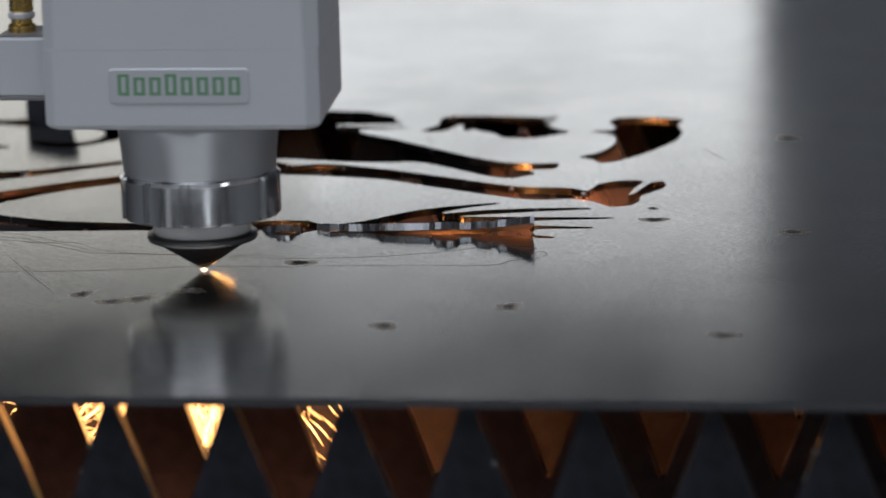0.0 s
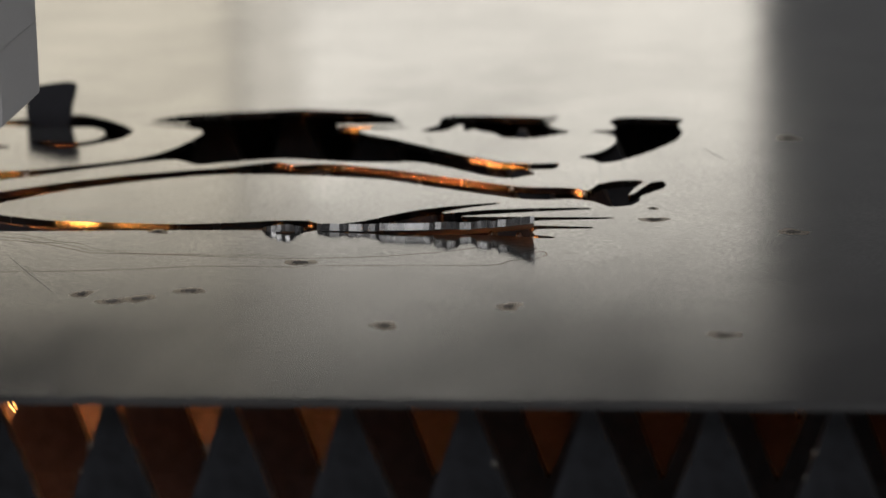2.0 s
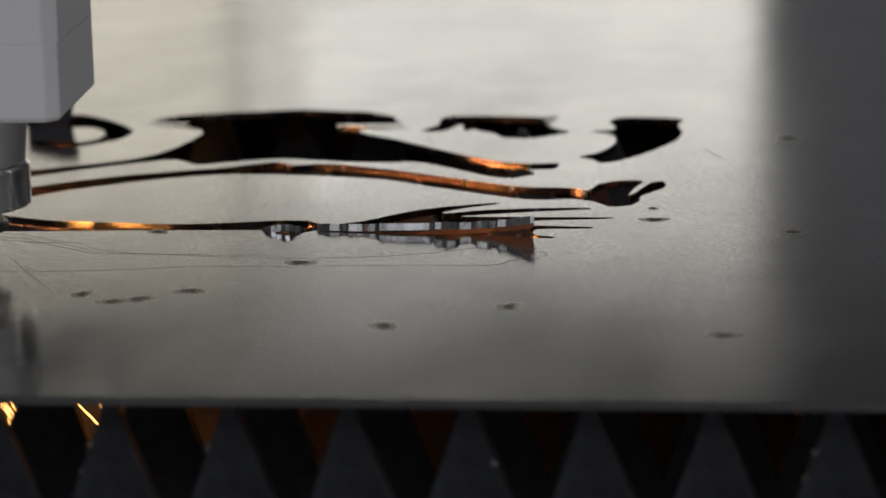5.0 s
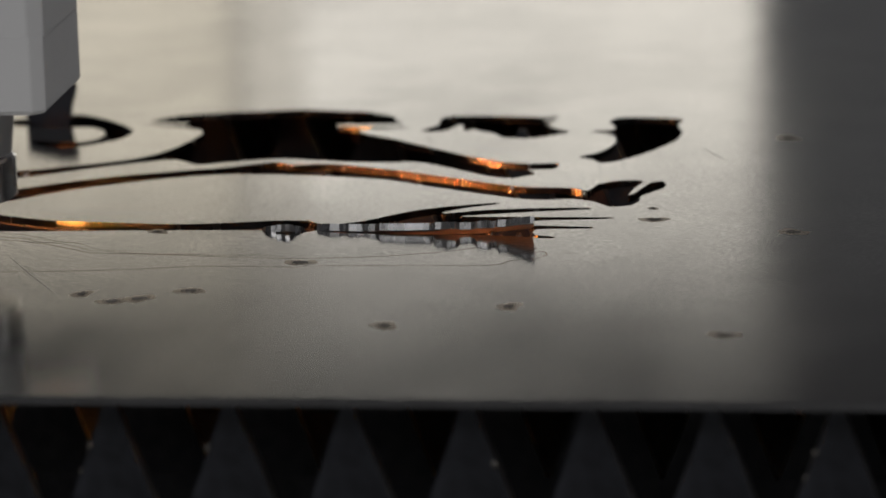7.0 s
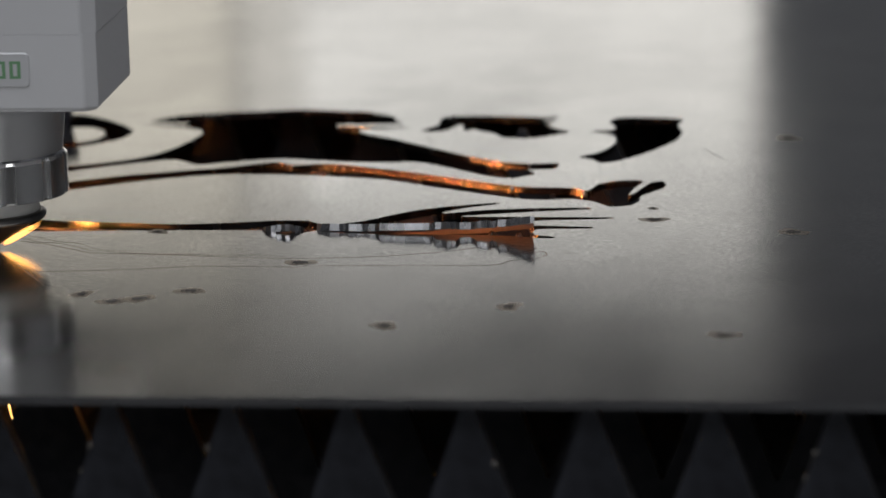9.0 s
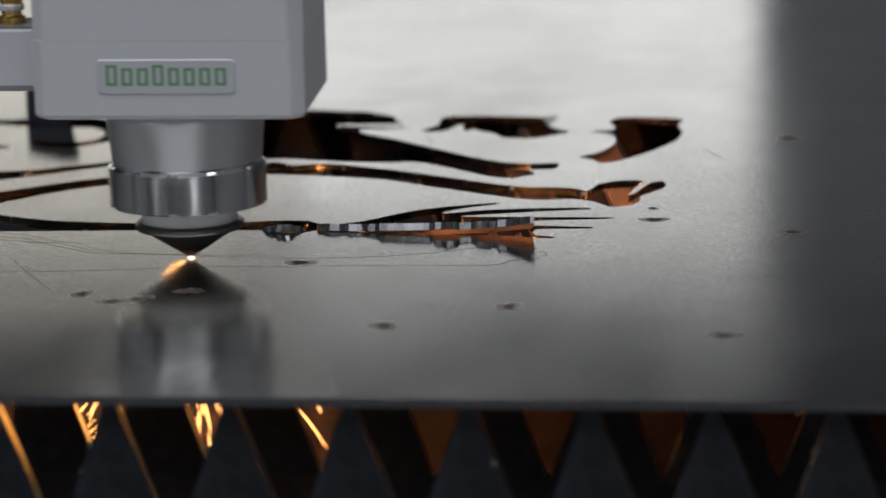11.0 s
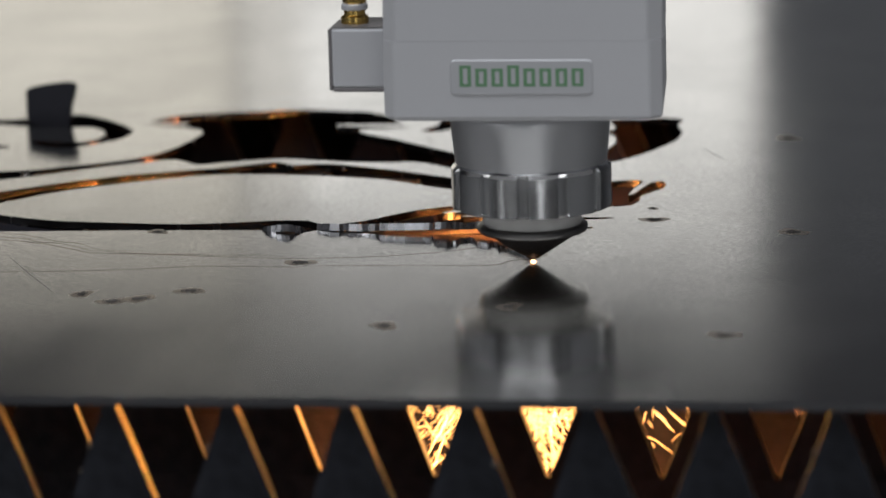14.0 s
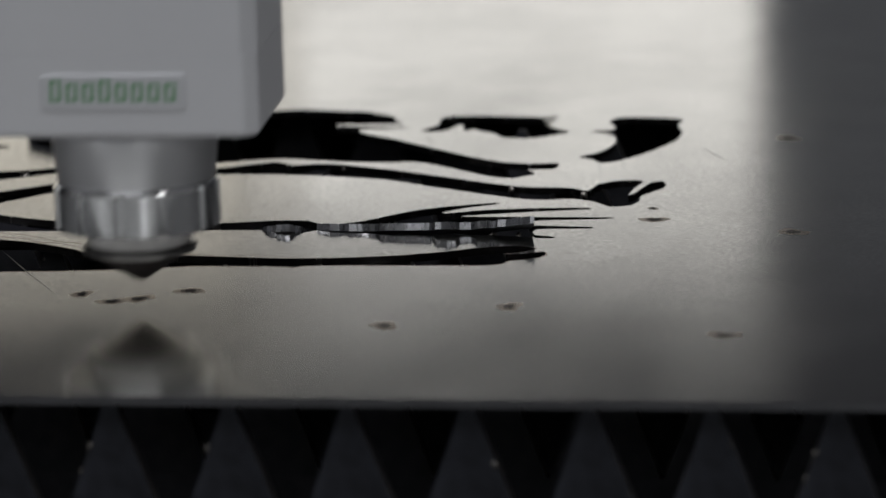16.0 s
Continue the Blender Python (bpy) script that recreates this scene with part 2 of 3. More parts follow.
wall_with_opening("wall_south_upper", -5.2, -5.0, [(-2.96, 2.56, 1.71, 2.99)], DARK_WALL, 1.2, 4.5)

# ---- the sheet and its cut-outs (outlines in mm) ----
BODY = (
    (-150.0, 226.4), (-139.0, 226.9), (-131.4, 227.6), (-132.4, 231.5), (-139.6, 232.2), (-147.6, 234.2), (-141.2, 245.3), (-133.2, 250.5), (-121.4, 254.2), (-106.1, 257.8), (-90.8, 261.4), (-74.2, 257.3), (-64.9, 255.9), (-54.2,
    246.4), (-51.4, 242.3), (-50.6, 235.5), (-45.9, 229.5), (-51.7, 228.1), (-62.7, 227.9), (-71.6, 227.8), (-71.6, 225.1),
    (-62.0, 223.3), (-50.8, 222.0), (-41.0, 219.9), (-50.2, 218.0), (-58.8, 217.2), (-62.0, 214.8), (-57.8, 207.9), (-44.7, 195.8), (-27.0, 177.2), (-12.2, 161.3), (1.6,
    150.2), (12.4, 146.9), (21.6, 148.0), (23.0, 143.6), (21.4, 136.1), (12.7, 135.0), (16.2, 127.6), (8.4, 119.2), (-1.4, 124.4), (-15.5, 138.3),
    (-29.6, 150.3), (-39.9, 149.3), (-54.7, 150.4), (-67.9, 153.8), (-81.2, 157.2), (-93.3, 153.9), (-102.0, 149.5), (-110.7, 145.1), (-122.3, 155.1),
    (-143.9, 141.9), (-165.2, 124.6), (-177.8, 116.1), (-194.4, 107.6), (-199.7, 126.8), (-181.9, 132.2), (-170.0, 135.4), (-153.2, 145.2), (-140.3,
    154.1), (-131.7, 164.1), (-126.2, 179.0), (-123.0, 195.3), (-121.9, 212.2), (-130.2, 221.3))
LEG = (
    (-186.9, 79.9), (-172.1, 94.2), (-162.1, 103.5), (-148.2, 115.0), (-131.8, 125.6), (-112.7, 134.2), (-99.0, 139.6), (-89.8, 146.1), (-82.1,
    150.5), (-74.6, 143.9), (-66.8, 147.2), (-58.2, 146.0), (-46.9, 140.6), (-31.1, 131.9), (-13.1, 120.2), (2.4, 109.8), (15.2, 103.7), (31.4,
    101.7), (37.9, 96.6), (40.7, 108.8), (47.1, 115.0), (56.1, 115.0), (53.7, 100.7), (52.8, 88.7), (55.1, 93.7), (58.5, 110.9), (62.6, 114.0), (64.7,
    106.8), (63.3, 99.7), (57.4, 87.7), (57.5, 78.8), (54.9, 71.0), (48.3, 69.1), (41.6, 77.8), (33.3, 82.7), (25.7, 80.7), (15.6, 82.6), (0.7, 91.5),
    (-19.1, 104.7), (-37.1, 117.1), (-62.9, 124.5), (-79.9, 126.6), (-96.5, 126.7), (-110.2, 122.4), (-125.1, 114.0), (-142.9, 101.4), (-154.6, 90.1),
    (-166.9, 74.0), (-181.0, 58.2))
TAIL = (
    (-181.0, 58.2), (-161.6, 53.4), (-139.4, 44.0), (-98.8, 38.7), (-79.7, 40.7), (-64.9, 44.6), (-52.3, 44.7), (-45.2, 37.3), (-33.7, 43.9), (-25.5,
    53.4), (-17.1, 63.0), (-6.3, 69.8), (8.6, 75.7), (8.6, 72.8), (-1.9, 65.9), (-8.3, 58.2), (-4.8, 58.2), (6.2, 63.1), (21.4, 66.1), (40.7, 67.1),
    (40.6, 64.2), (24.0, 60.3), (10.9, 56.4), (-1.1, 52.6), (5.7, 51.7), (49.0, 51.0), (48.6, 48.2), (25.3, 45.2), (25.5, 37.8), (44.7, 35.2), (44.4,
    32.5), (27.4, 31.5), (27.4, 22.6), (34.6, 19.2), (34.0, 17.0), (28.6, 17.4), (22.5, 19.8), (13.3, 21.5), (0.0, 22.5), (-19.0, 23.2), (-27.6, 23.6),
    (-38.3, 24.8), (-46.5, 28.4), (-51.0, 24.5), (-58.0, 25.0), (-64.9, 28.8), (-100.6, 28.5), (-154.6, 26.1), (-171.7, 24.1))
HOOK = (
    (-230.2, 239.1), (-209.5, 238.9), (-196.6, 242.5), (-180.3, 251.2), (-166.2, 239.6), (-154.9, 224.5), (-149.7, 212.2), (-151.1, 197.9), (-160.3,
    185.0), (-169.6, 178.1), (-179.9, 184.0), (-185.8, 194.6), (-177.5, 192.2), (-166.1, 190.9), (-160.0, 197.9), (-160.1, 209.9), (-166.4, 221.0),
    (-173.5, 222.3), (-191.9, 223.7), (-206.9, 228.8), (-227.5, 229.1))
SLIT = (
    (-209.3, 186.5), (-195.6, 185.2), (-190.3, 181.7), (-193.8, 178.2), (-206.8, 177.2))
MANE = (
    (-37.5, 213.5), (-32.6, 225.6), (-32.9, 240.4), (-29.7, 245.3), (-18.8, 246.4), (-7.5, 245.0), (6.1, 242.3), (11.4, 244.8), (12.4, 241.0), (7.2,
    236.1), (12.7, 232.4), (10.0, 226.3), (14.2, 217.8), (20.3, 211.7), (15.6, 204.7), (6.7, 197.7), (-4.2, 199.0), (-7.2, 206.1), (-17.1, 215.7),
    (-20.7, 213.3), (-22.7, 225.4), (-24.9, 225.5), (-26.9, 215.8), (-31.7, 211.1))
HEAD = (
    (27.4, 211.7), (36.1, 215.1), (36.1, 222.4), (33.0, 232.1), (36.5, 241.9), (48.0, 241.8), (60.9, 237.9), (60.2, 224.5), (63.0, 208.9), (61.5,
    191.4), (53.7, 169.9), (44.8, 153.3), (38.0, 147.9), (34.3, 154.5), (28.6, 160.0), (35.0, 168.9), (39.0, 182.4), (38.9, 196.2), (35.9, 205.6))
BELLY = (
    (-170.2, 18.6), (-151.1, 12.5), (-142.7, 9.9), (-133.9, 5.5), (-122.4, -2.4), (-115.5, -7.5), (-88.4, -10.6), (-69.3, -13.0), (-50.2, -15.3),
    (-31.9, -14.2), (-14.0, -10.5), (1.7, -4.3), (10.2, 1.0), (17.3, 3.7), (24.6, 4.6), (30.0, 1.2), (27.3, -3.1), (21.4, -7.5), (26.9, -7.4), (32.9,
    -3.9), (34.5, -8.2), (32.1, -13.3), (23.5, -17.7), (21.4, -22.7), (15.3, -24.5), (6.2, -24.6), (-11.9, -24.9), (-30.1, -25.2), (-40.9, -26.1),
    (-44.2, -28.7), (-48.1, -27.1), (-75.8, -26.7), (-93.4, -31.1), (-120.3, -34.9), (-138.6, -36.0), (-154.8, -37.9))

GLINTS = ((-85.2, 157.2), (-73.7, 147.2), (-62.9, 151.6), (-56.1, 146.1), (-51.3, 146.1), (6.4, 152.5), (19.5, 150.2), (10.0, 106.0), (33.4, 102.0), (36.5, 97.0), (35.2, 57.1), (12.2, 30.1), (21.6, 27.5), (26.8, 24.8), (-23.8, 247.3), (-16.8, 248.5), (-147.6, 119.4), (-171.6, 130.1), (48.9, 243.9))

T = 0.0025
rim = [(-0.9, -0.194), (0.62, -0.194), (0.62, 1.15), (-0.9, 1.15)]
holes = [smooth_outline(o) for o in (BODY, LEG, TAIL, HOOK, SLIT, MANE, HEAD, BELLY)]
sheet = plate("steel_sheet", rim, holes, -T, 0.0, [STEEL, CUT, SHEARED])
for p in sheet.data.polygons:
    if p.material_index == 1 and (p.center.y < -0.19 or p.center.y > 1.1 or abs(p.center.x + 0.14) > 0.7):
        p.material_index = 2
tagged(sheet, "flat grey rolled steel sheet with cut-out animal shapes on toothed slats", "metal sheet")


def shrink(o, d):
    """The outline drawn in by the width of the cut."""
    out, n = [], len(o)
    area = sum(o[i - 1].cross(o[i]) for i in range(n))
    s = -1 if area > 0 else 1
    for i in range(n):
        e = (o[(i + 1) % n] - o[i - 1])
        e.normalize()
        out.append(o[i] + s * d * Vector((e.y, -e.x)))
    return out


belly = plate("cut_part", shrink(holes[7], 0.00007), [holes[2]], -T, 0.0, [STEEL, CUT])
tagged(belly, "long narrow cut part of grey steel sheet, falling between the slats", "cut part")


def scorch(name, o, near, far):
    """A thin heat-tinted seam along a cut."""
    a, b = shrink(o, -near), shrink(o, -far)
    n = len(o)
    me = bpy.data.meshes.new(name)
    me.from_pydata([(v.x, v.y, 0.00003) for v in a + b], [], [(i, (i + 1) % n, n + (i + 1) % n, n + i) for i in range(n)])
    me.materials.append(SEAM)
    ob = new(name, me)
    ob.parent = sheet
    ob["label"] = "faint brown heat-tinted seam along the cut"


scorch("scorch_seam", holes[7], 0.00004, 0.0007)


def heat_line(outline, first, last, offset, width, seed):
    """A wandering brown line that the heat left beside a stretch of the cut."""
    rng = random.Random(seed)
    a, b = rng.uniform(0, 6), rng.uniform(0, 6)
    path = shrink(outline, -offset)[first:last]
    bm = bmesh.new()
    rows = []
    for i, p in enumerate(path):
        d = 0.0011 * math.sin(0.55 * i + a) + 0.0006 * math.sin(1.3 * i + b)
        w = width * math.sin(math.pi * (i + 0.2) / (len(path) - 0.6)) * (0.7 + 0.3 * math.sin(0.9 * i + b))
        rows.append([bm.verts.new((p.x, p.y + d + s * w, 0.00005)) for s in (-0.5, 0.5)])
    for p, q in zip(rows, rows[1:]):
        bm.faces.new((p[0], q[0], q[1], p[1]))
    bmesh.ops.recalc_face_normals(bm, faces=bm.faces)
    part("heat_line", bm, SEAM, sheet, "wandering brown heat line beside the cut")


for k, (first, last, offset, width) in enumerate(((0, 20, 0.0035, 0.0009), (2, 24, 0.0062, 0.0006), (0, 12, 0.0090, 0.0008), (14, 34, 0.0026, 0.0007))):
    heat_line(holes[7], first, last, offset, width, k + 20)

# shiny drops added on the cut edges where the walls glint in the spark light
for i, (x, y) in enumerate(GLINTS):
    rng = random.Random(i + 300)
    drop = bmesh.new()
    bmesh.ops.create_icosphere(drop, subdivisions=2, radius=0.001)
    for v in drop.verts:
        v.co = Vector((v.co.x * rng.uniform(1.0, 1.35), v.co.y * 1.2, v.co.z * 1.6))
    bead = part("glint_drop", drop, GLINT_METAL, sheet, "shiny drop added on the cut edge to catch a glint", True)
    bead.location = (x / 1000, y / 1000, -0.0018)


def crater(x, y, r, seed):
    """A pierce mark: a heat-tinted patch, a ring of spatter and a small hole in it."""
    rng = random.Random(seed)
    ph = [rng.uniform(0, 6.28) for _ in range(3)]

    def wavy(a, i):
        return 1 + 0.22 * math.sin(2 * a + ph[0]) + 0.15 * math.sin(3 * a + ph[1]) + 0.12 * math.sin(7 * a + ph[2])
    ob = part("pierce_mark", lathe([(r * 1.9, 0.00002), (r * 1.5, 0.00004)], 26, wavy), TEMPER)
    bm = lathe([(r * 0.95, 0.00004), (r * 0.82, 0.00016), (r * 0.62, 0.00034), (r * 0.48, 0.00026), (r * 0.34, 0.00006)], 22, wavy)
    for _ in range(7):
        a, d, s = rng.uniform(0, 6.28), rng.uniform(0.8, 1.4) * r, rng.uniform(0.00010, 0.00026)
        made = bmesh.ops.create_icosphere(bm, subdivisions=1, radius=s)
        bmesh.ops.translate(bm, verts=made["verts"], vec=(d * math.cos(a), d * math.sin(a), s * 0.5))
    part("spatter", bm, BURNT, ob, "dark ring of slag spatter")
    ob.matrix_world = pose(x / 1000, y / 1000, 0)
    return tagged(ob, "small burnt pierce mark with spatter on the steel sheet", "pierce mark", "pierce marks on the sheet")


for i, (x, y, r) in enumerate([(-104.2, -67.8, 2.0), (-92.4, -77.7, 2.2), (-84.8, -73.7, 2.4), (-70.9, -62.5, 2.2), (-43.5, -21.1, 2.4), (-2.9, -108.0, 2.4), (31.3, -82.1, 2.3),
                               (98.3, -117.6, 2.3), (65.1, 47.4, 2.3), (112.1, 27.7, 2.5), (103.1, 196.9, 2.4), (-100.2, 26.2, 1.8), (63.2, 66.3, 1.0)]):
    mark = crater(x, y, r / 1000, i)
    if i == 4:
        mark.parent = belly
        del mark["category"], mark["group"]


def scratch(x0, y0, x1, y1, w):
    bm = bmesh.new()
    a, b = Vector((x0, y0, 0.03)) / 1000, Vector((x1, y1, 0.03)) / 1000
    n = (b - a).cross(Vector((0, 0, 1))).normalized() * w / 2000
    mid = (a + b) / 2 + n * 3
    bm.faces.new([bm.verts.new(v) for v in (a, mid - n, b, mid + n)])
    return tagged(part("scratch", bm, SCRATCH), "fine dull scratch in the steel sheet", "scratch", "scratches in the sheet")


scratch(-34.0, 203.9, -26.8, 182.9, 0.7)
scratch(71.8, 179.9, 86.2, 146.6, 0.5)
scratch(-147.6, -0.9, -108.8, -75.0, 0.35)

# ---- toothed slats ----
PITCH, TOOTH, TIP = 0.0335, 0.040, 0.0016
Y_FIRST, GAP = -0.189, 0.070


def tooth_mesh(name, seed, face_material):
    """One pointed tooth of a slat, its tip worn by the beam, with beads of slag on its flanks."""
    rng = random.Random(seed)
    th, h = 0.0022, PITCH / 2 - 0.0005
    w0, w1, d0, d1 = TIP * rng.uniform(0.7, 1.2), TIP * rng.uniform(0.7, 1.2), rng.uniform(0, 0.0009), rng.uniform(0, 0.0009)
    nick, at = rng.uniform(0.0002, 0.0008), rng.uniform(0.3, 0.7)
    face = [(-h, -TOOTH), (h, -TOOTH), (w1 + (h - w1) * at + nick, -d1 - (TOOTH - d1) * at), (w1, -d1), (-w0, -d0), (-w0 - (h - w0) * at + nick, -d0 - (TOOTH - d0) * at)]
    bm = bmesh.new()
    f = [bm.verts.new((x, -th, z)) for x, z in face]
    k = [bm.verts.new((x, th, z)) for x, z in face]
    bm.faces.new(f)
    bm.faces.new(list(reversed(k)))
    for i in range(len(face)):
        j = (i + 1) % len(face)
        bm.faces.new((f[j], f[i], k[i], k[j])).material_index = 1
    for _ in range(rng.randint(1, 3)):
        side, u, r = rng.choice((-1, 1)), rng.uniform(0.03, 0.75), rng.uniform(0.0005, 0.0011)
        made = bmesh.ops.create_icosphere(bm, subdivisions=1, radius=r)
        for v in made["verts"]:
            v.co = Vector((v.co.x + side * (TIP + (h - TIP) * u), v.co.y * 1.3 - th * rng.uniform(0.3, 1.0), v.co.z * rng.uniform(0.8, 1.6) - 0.0014 - TOOTH * u))
        for q in {q for v in made["verts"] for q in v.link_faces}:
            q.material_index, q.smooth = 2, True
    me = bpy.data.meshes.new(name)
    bm.to_mesh(me)
    bm.free()
    for m in (face_material, FLANK, BURNT):
        me.materials.append(m)
    return me


TEETH = {m: [tooth_mesh("tooth", s, m) for s in range(9)] for m in (SLAT, LIFTED_SLAT)}


def slat(y, phase, seed, material, burnt=None):
    """One toothed support slat on edge along x; the beam has burnt away its teeth in one stretch."""
    rng = random.Random(seed)
    ob = tagged(new("support_slat"), "sooty dark steel slat with pointed teeth under the sheet", "support slat", "slats of the cutting bed")
    ob.matrix_world = pose(0, y, -T)
    part("web", box(bmesh.new(), -0.9, 0.62, -0.0022, 0.0022, -0.16 + T, -TOOTH), material, ob)
    x = -0.9 + PITCH / 2 + phase % PITCH
    while x < 0.60:
        mesh = rng.choice(TEETH[material])
        if burnt and burnt[0] < x < burnt[1]:
            x += PITCH
            continue
        tooth = new("tooth", mesh)
        tooth.parent = ob
        tooth.location = (x, 0, 0)
        x += PITCH
    return ob


# the first row's teeth stand at -67.9 mm and every pitch on from there; the rows behind are painted paler for the dim
# light there
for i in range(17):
    slat(Y_FIRST + i * GAP, (-0.0679 + 0.9 - PITCH / 2) % PITCH - (0.0025 if i == 1 else 0) + random.Random(i + 50).uniform(-0.0006, 0.0006), i, SLAT if i < 1 else LIFTED_SLAT,
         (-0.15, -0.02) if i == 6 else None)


def bed_frame():
    """The table frame that carries the slats, with the slag tray."""
    frame_ob = tagged(new("cutting_bed"), "sooty steel cutting bed frame with slag tray under the slats", "machine bed")
    part("rail", box(bmesh.new(), -0.96, -0.90, -0.25, 1.2, -0.24, -0.03, 0.004), TRAY, frame_ob)
    part("rail", box(bmesh.new(), 0.62, 0.68, -0.25, 1.2, -0.24, -0.03, 0.004), TRAY, frame_ob)
    part("cross_rail", box(bmesh.new(), -0.90, 0.62, -0.25, -0.21, -0.24, -0.12, 0.004), TRAY, frame_ob)
    part("cross_rail", box(bmesh.new(), -0.90, 0.62, 1.16, 1.2, -0.24, -0.03, 0.004), TRAY, frame_ob)
    part("slat_ledge", box(bmesh.new(), -0.90, -0.86, -0.21, 1.16, -0.20, -0.16), TRAY, frame_ob)
    part("slat_ledge", box(bmesh.new(), 0.58, 0.62, -0.21, 1.16, -0.20, -0.16), TRAY, frame_ob)
    part("slag_tray", box(bmesh.new(), -0.90, 0.62, -0.21, 1.16, -0.42, -0.40), TRAY, frame_ob)
    for x in (-0.93, 0.65):
        for y in (-0.2, 1.15):
            part("leg", box(bmesh.new(), x - 0.03, x + 0.03, y - 0.03, y + 0.03, FLOOR, -0.24, 0.003), TRAY, frame_ob)
    return frame_ob


bed_frame()


# ---- scrap that was cut out earlier ----
def tipped_tab():
    """A small slug tipped up on end in its slot."""
    o = smooth_outline([(-7.6, -6), (-9.7, 3), (-10.0, 6.6), (-7.6, 8.6), (0, 10.6), (6.5, 11.9), (9.6, 11.6), (10.4, 8.8), (8.9, 2), (8.6, -6)], 3)
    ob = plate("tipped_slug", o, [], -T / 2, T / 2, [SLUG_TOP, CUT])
    ob.matrix_world = pose(-0.1882, 0.236, 0.0045, 84, 4, -8)
    return tagged(ob, "small dark steel slug tipped on end in its slot", "scrap piece")


tipped_tab()


def tilted_slug(name, front, rear, at, slope, bow, label):
    """A slug (outline in mm) caught in its opening with the front edge risen over the lip; slope: its rise along x and y; bow: how far the heat bent it."""
    cx, cy, z0 = at
    o = [Vector(((x - cx) / 1000, (y - cy) / 1000)) for x, y in front + rear]
    ob = plate(name, o, [], 0.0, T, [SLUG_GREY, BRIGHT])
    for v in ob.data.vertices:
        if v.co.z < T / 2:
            v.co.y += T * math.sin(math.atan(slope[1]))
        v.co.z += slope[0] * v.co.x + slope[1] * v.co.y + bow * ((v.co.x * 1000 / 37) ** 2 - 0.4) / 1000
    ob.location = (cx / 1000, cy / 1000, z0 / 1000)
    return tagged(ob, label, "scrap piece")


tilted_slug("wedged_slug", [(-46.8, 31.5), (-42.0, 29.4), (-38.9, 29.4), (-37.7, 30.2), (-35.5, 28.8), (-31.2, 29.0), (-28.8, 28.2), (-26.5, 27.9), (-24.6, 25.6), (-22.6, 25.3), (-15.3, 24.6),
                            (-7.7, 24.4), (-6.9, 25.5), (-5.5, 22.6), (-3.5, 22.6), (-1.6, 21.5), (0.4, 22.6), (1.3, 22.3), (2.4, 24.7), (6.0, 25.5), (7.6, 24.2), (8.4, 22.7), (11.9, 21.9),
                            (13.4, 23.6), (14.8, 22.8), (15.6, 20.8), (18.2, 21.1), (20.3, 19.7), (24.3, 17.5), (26.9, 16.2), (28.2, 16.2)],
            [(27.6, 22.0), (25.5, 31.0), (8.0, 38.0), (-20.0, 41.0), (-38.0, 35.0)], (-8.0, 25.0, 3.73 - 2.5), (0.0148, -0.322), 1.0,
            "narrow notched steel slug wedged in its opening, bright cut edge")
tilted_slug("tipped_chip", [(-65.2, 30.0), (-63.0, 27.4), (-61.5, 26.6), (-60.0, 26.6), (-59.4, 25.0), (-57.8, 25.2), (-56.3, 24.5), (-55.0, 25.0), (-54.3, 26.0), (-53.6, 27.6), (-52.7, 28.4), (-51.4, 30.6)],
            [(-54.0, 34.0), (-62.0, 34.0)], (-57.0, 27.0, 2.0 - 2.5), (0.03, -0.38), 0.0, "small rounded steel chip tipped up in the slot")


def fallen_slug():
    """The thin end of the tail-shaped slug, added under its slot to keep the sparks' light out."""
    o = shrink(holes[2], 0.0002)
    # its broad end is cut away
    for nx, ny, d in ((1, 0, -0.012), (0.3, 1, 0.027)):
        kept = []
        for p, q in zip(o, o[1:] + o[:1]):
            sp, sq = nx * p.x + ny * p.y - d, nx * q.x + ny * q.y - d
            if sp <= 0:
                kept.append(p)
            if sp * sq < 0:
                kept.append(p.lerp(q, sp / (sp - sq)))
        o = kept
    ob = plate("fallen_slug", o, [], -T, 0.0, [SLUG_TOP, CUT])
    ob.matrix_world = pose(0, 0, -0.0052, 2.5, 0, 0)
    return tagged(ob, "near-black steel slug added under its slot, blocking light from below", "scrap piece")


fallen_slug()

# ---- the laser cutting head; its origin is on the sheet under the nozzle ----
head = tagged(new("laser_cutting_head"), "grey laser cutting head with knurled steel nozzle ring and copper nozzle", "cutting head")


def chamfered_block(x0, x1, y0, y1, z0, z1, corner, low):
    """A block with cut vertical corners and a cut lower rim."""
    bm = bmesh.new()

    def ring(inset, z):
        c = corner
        a, b, d, e = x0 + inset, x1 - inset, y0 + inset, y1 - inset
        return [bm.verts.new((x, y, z)) for x, y in ((a + c, d), (b - c, d), (b, d + c), (b, e - c), (b - c, e), (a + c, e), (a, e - c), (a, d + c))]
    rings = [ring(low, z0), ring(0, z0 + low), ring(0, z1)]
    for p, q in zip(rings, rings[1:]):
        for k in range(8):
            bm.faces.new((p[k], p[(k + 1) % 8], q[(k + 1) % 8], q[k]))
    bm.faces.new(list(reversed(rings[0])))
    bm.faces.new(rings[-1])
    for v in bm.verts:
        if v.co.x > 0 and v.co.y > 0:
            v.co.x -= 0.0036
    bmesh.ops.bevel(bm, geom=list(bm.edges), offset=0.0003, segments=2, affect="EDGES")
    return bm


part("lower_housing", chamfered_block(-0.0420, 0.0443, -0.0325, 0.0375, 0.0512, 0.0764, 0.0036, 0.0012), PAINT, head)
part("upper_housing", chamfered_block(-0.04185, 0.04445, -0.03235, 0.03735, 0.0758, 0.300, 0.0042, 0.0001), PAINT, head)


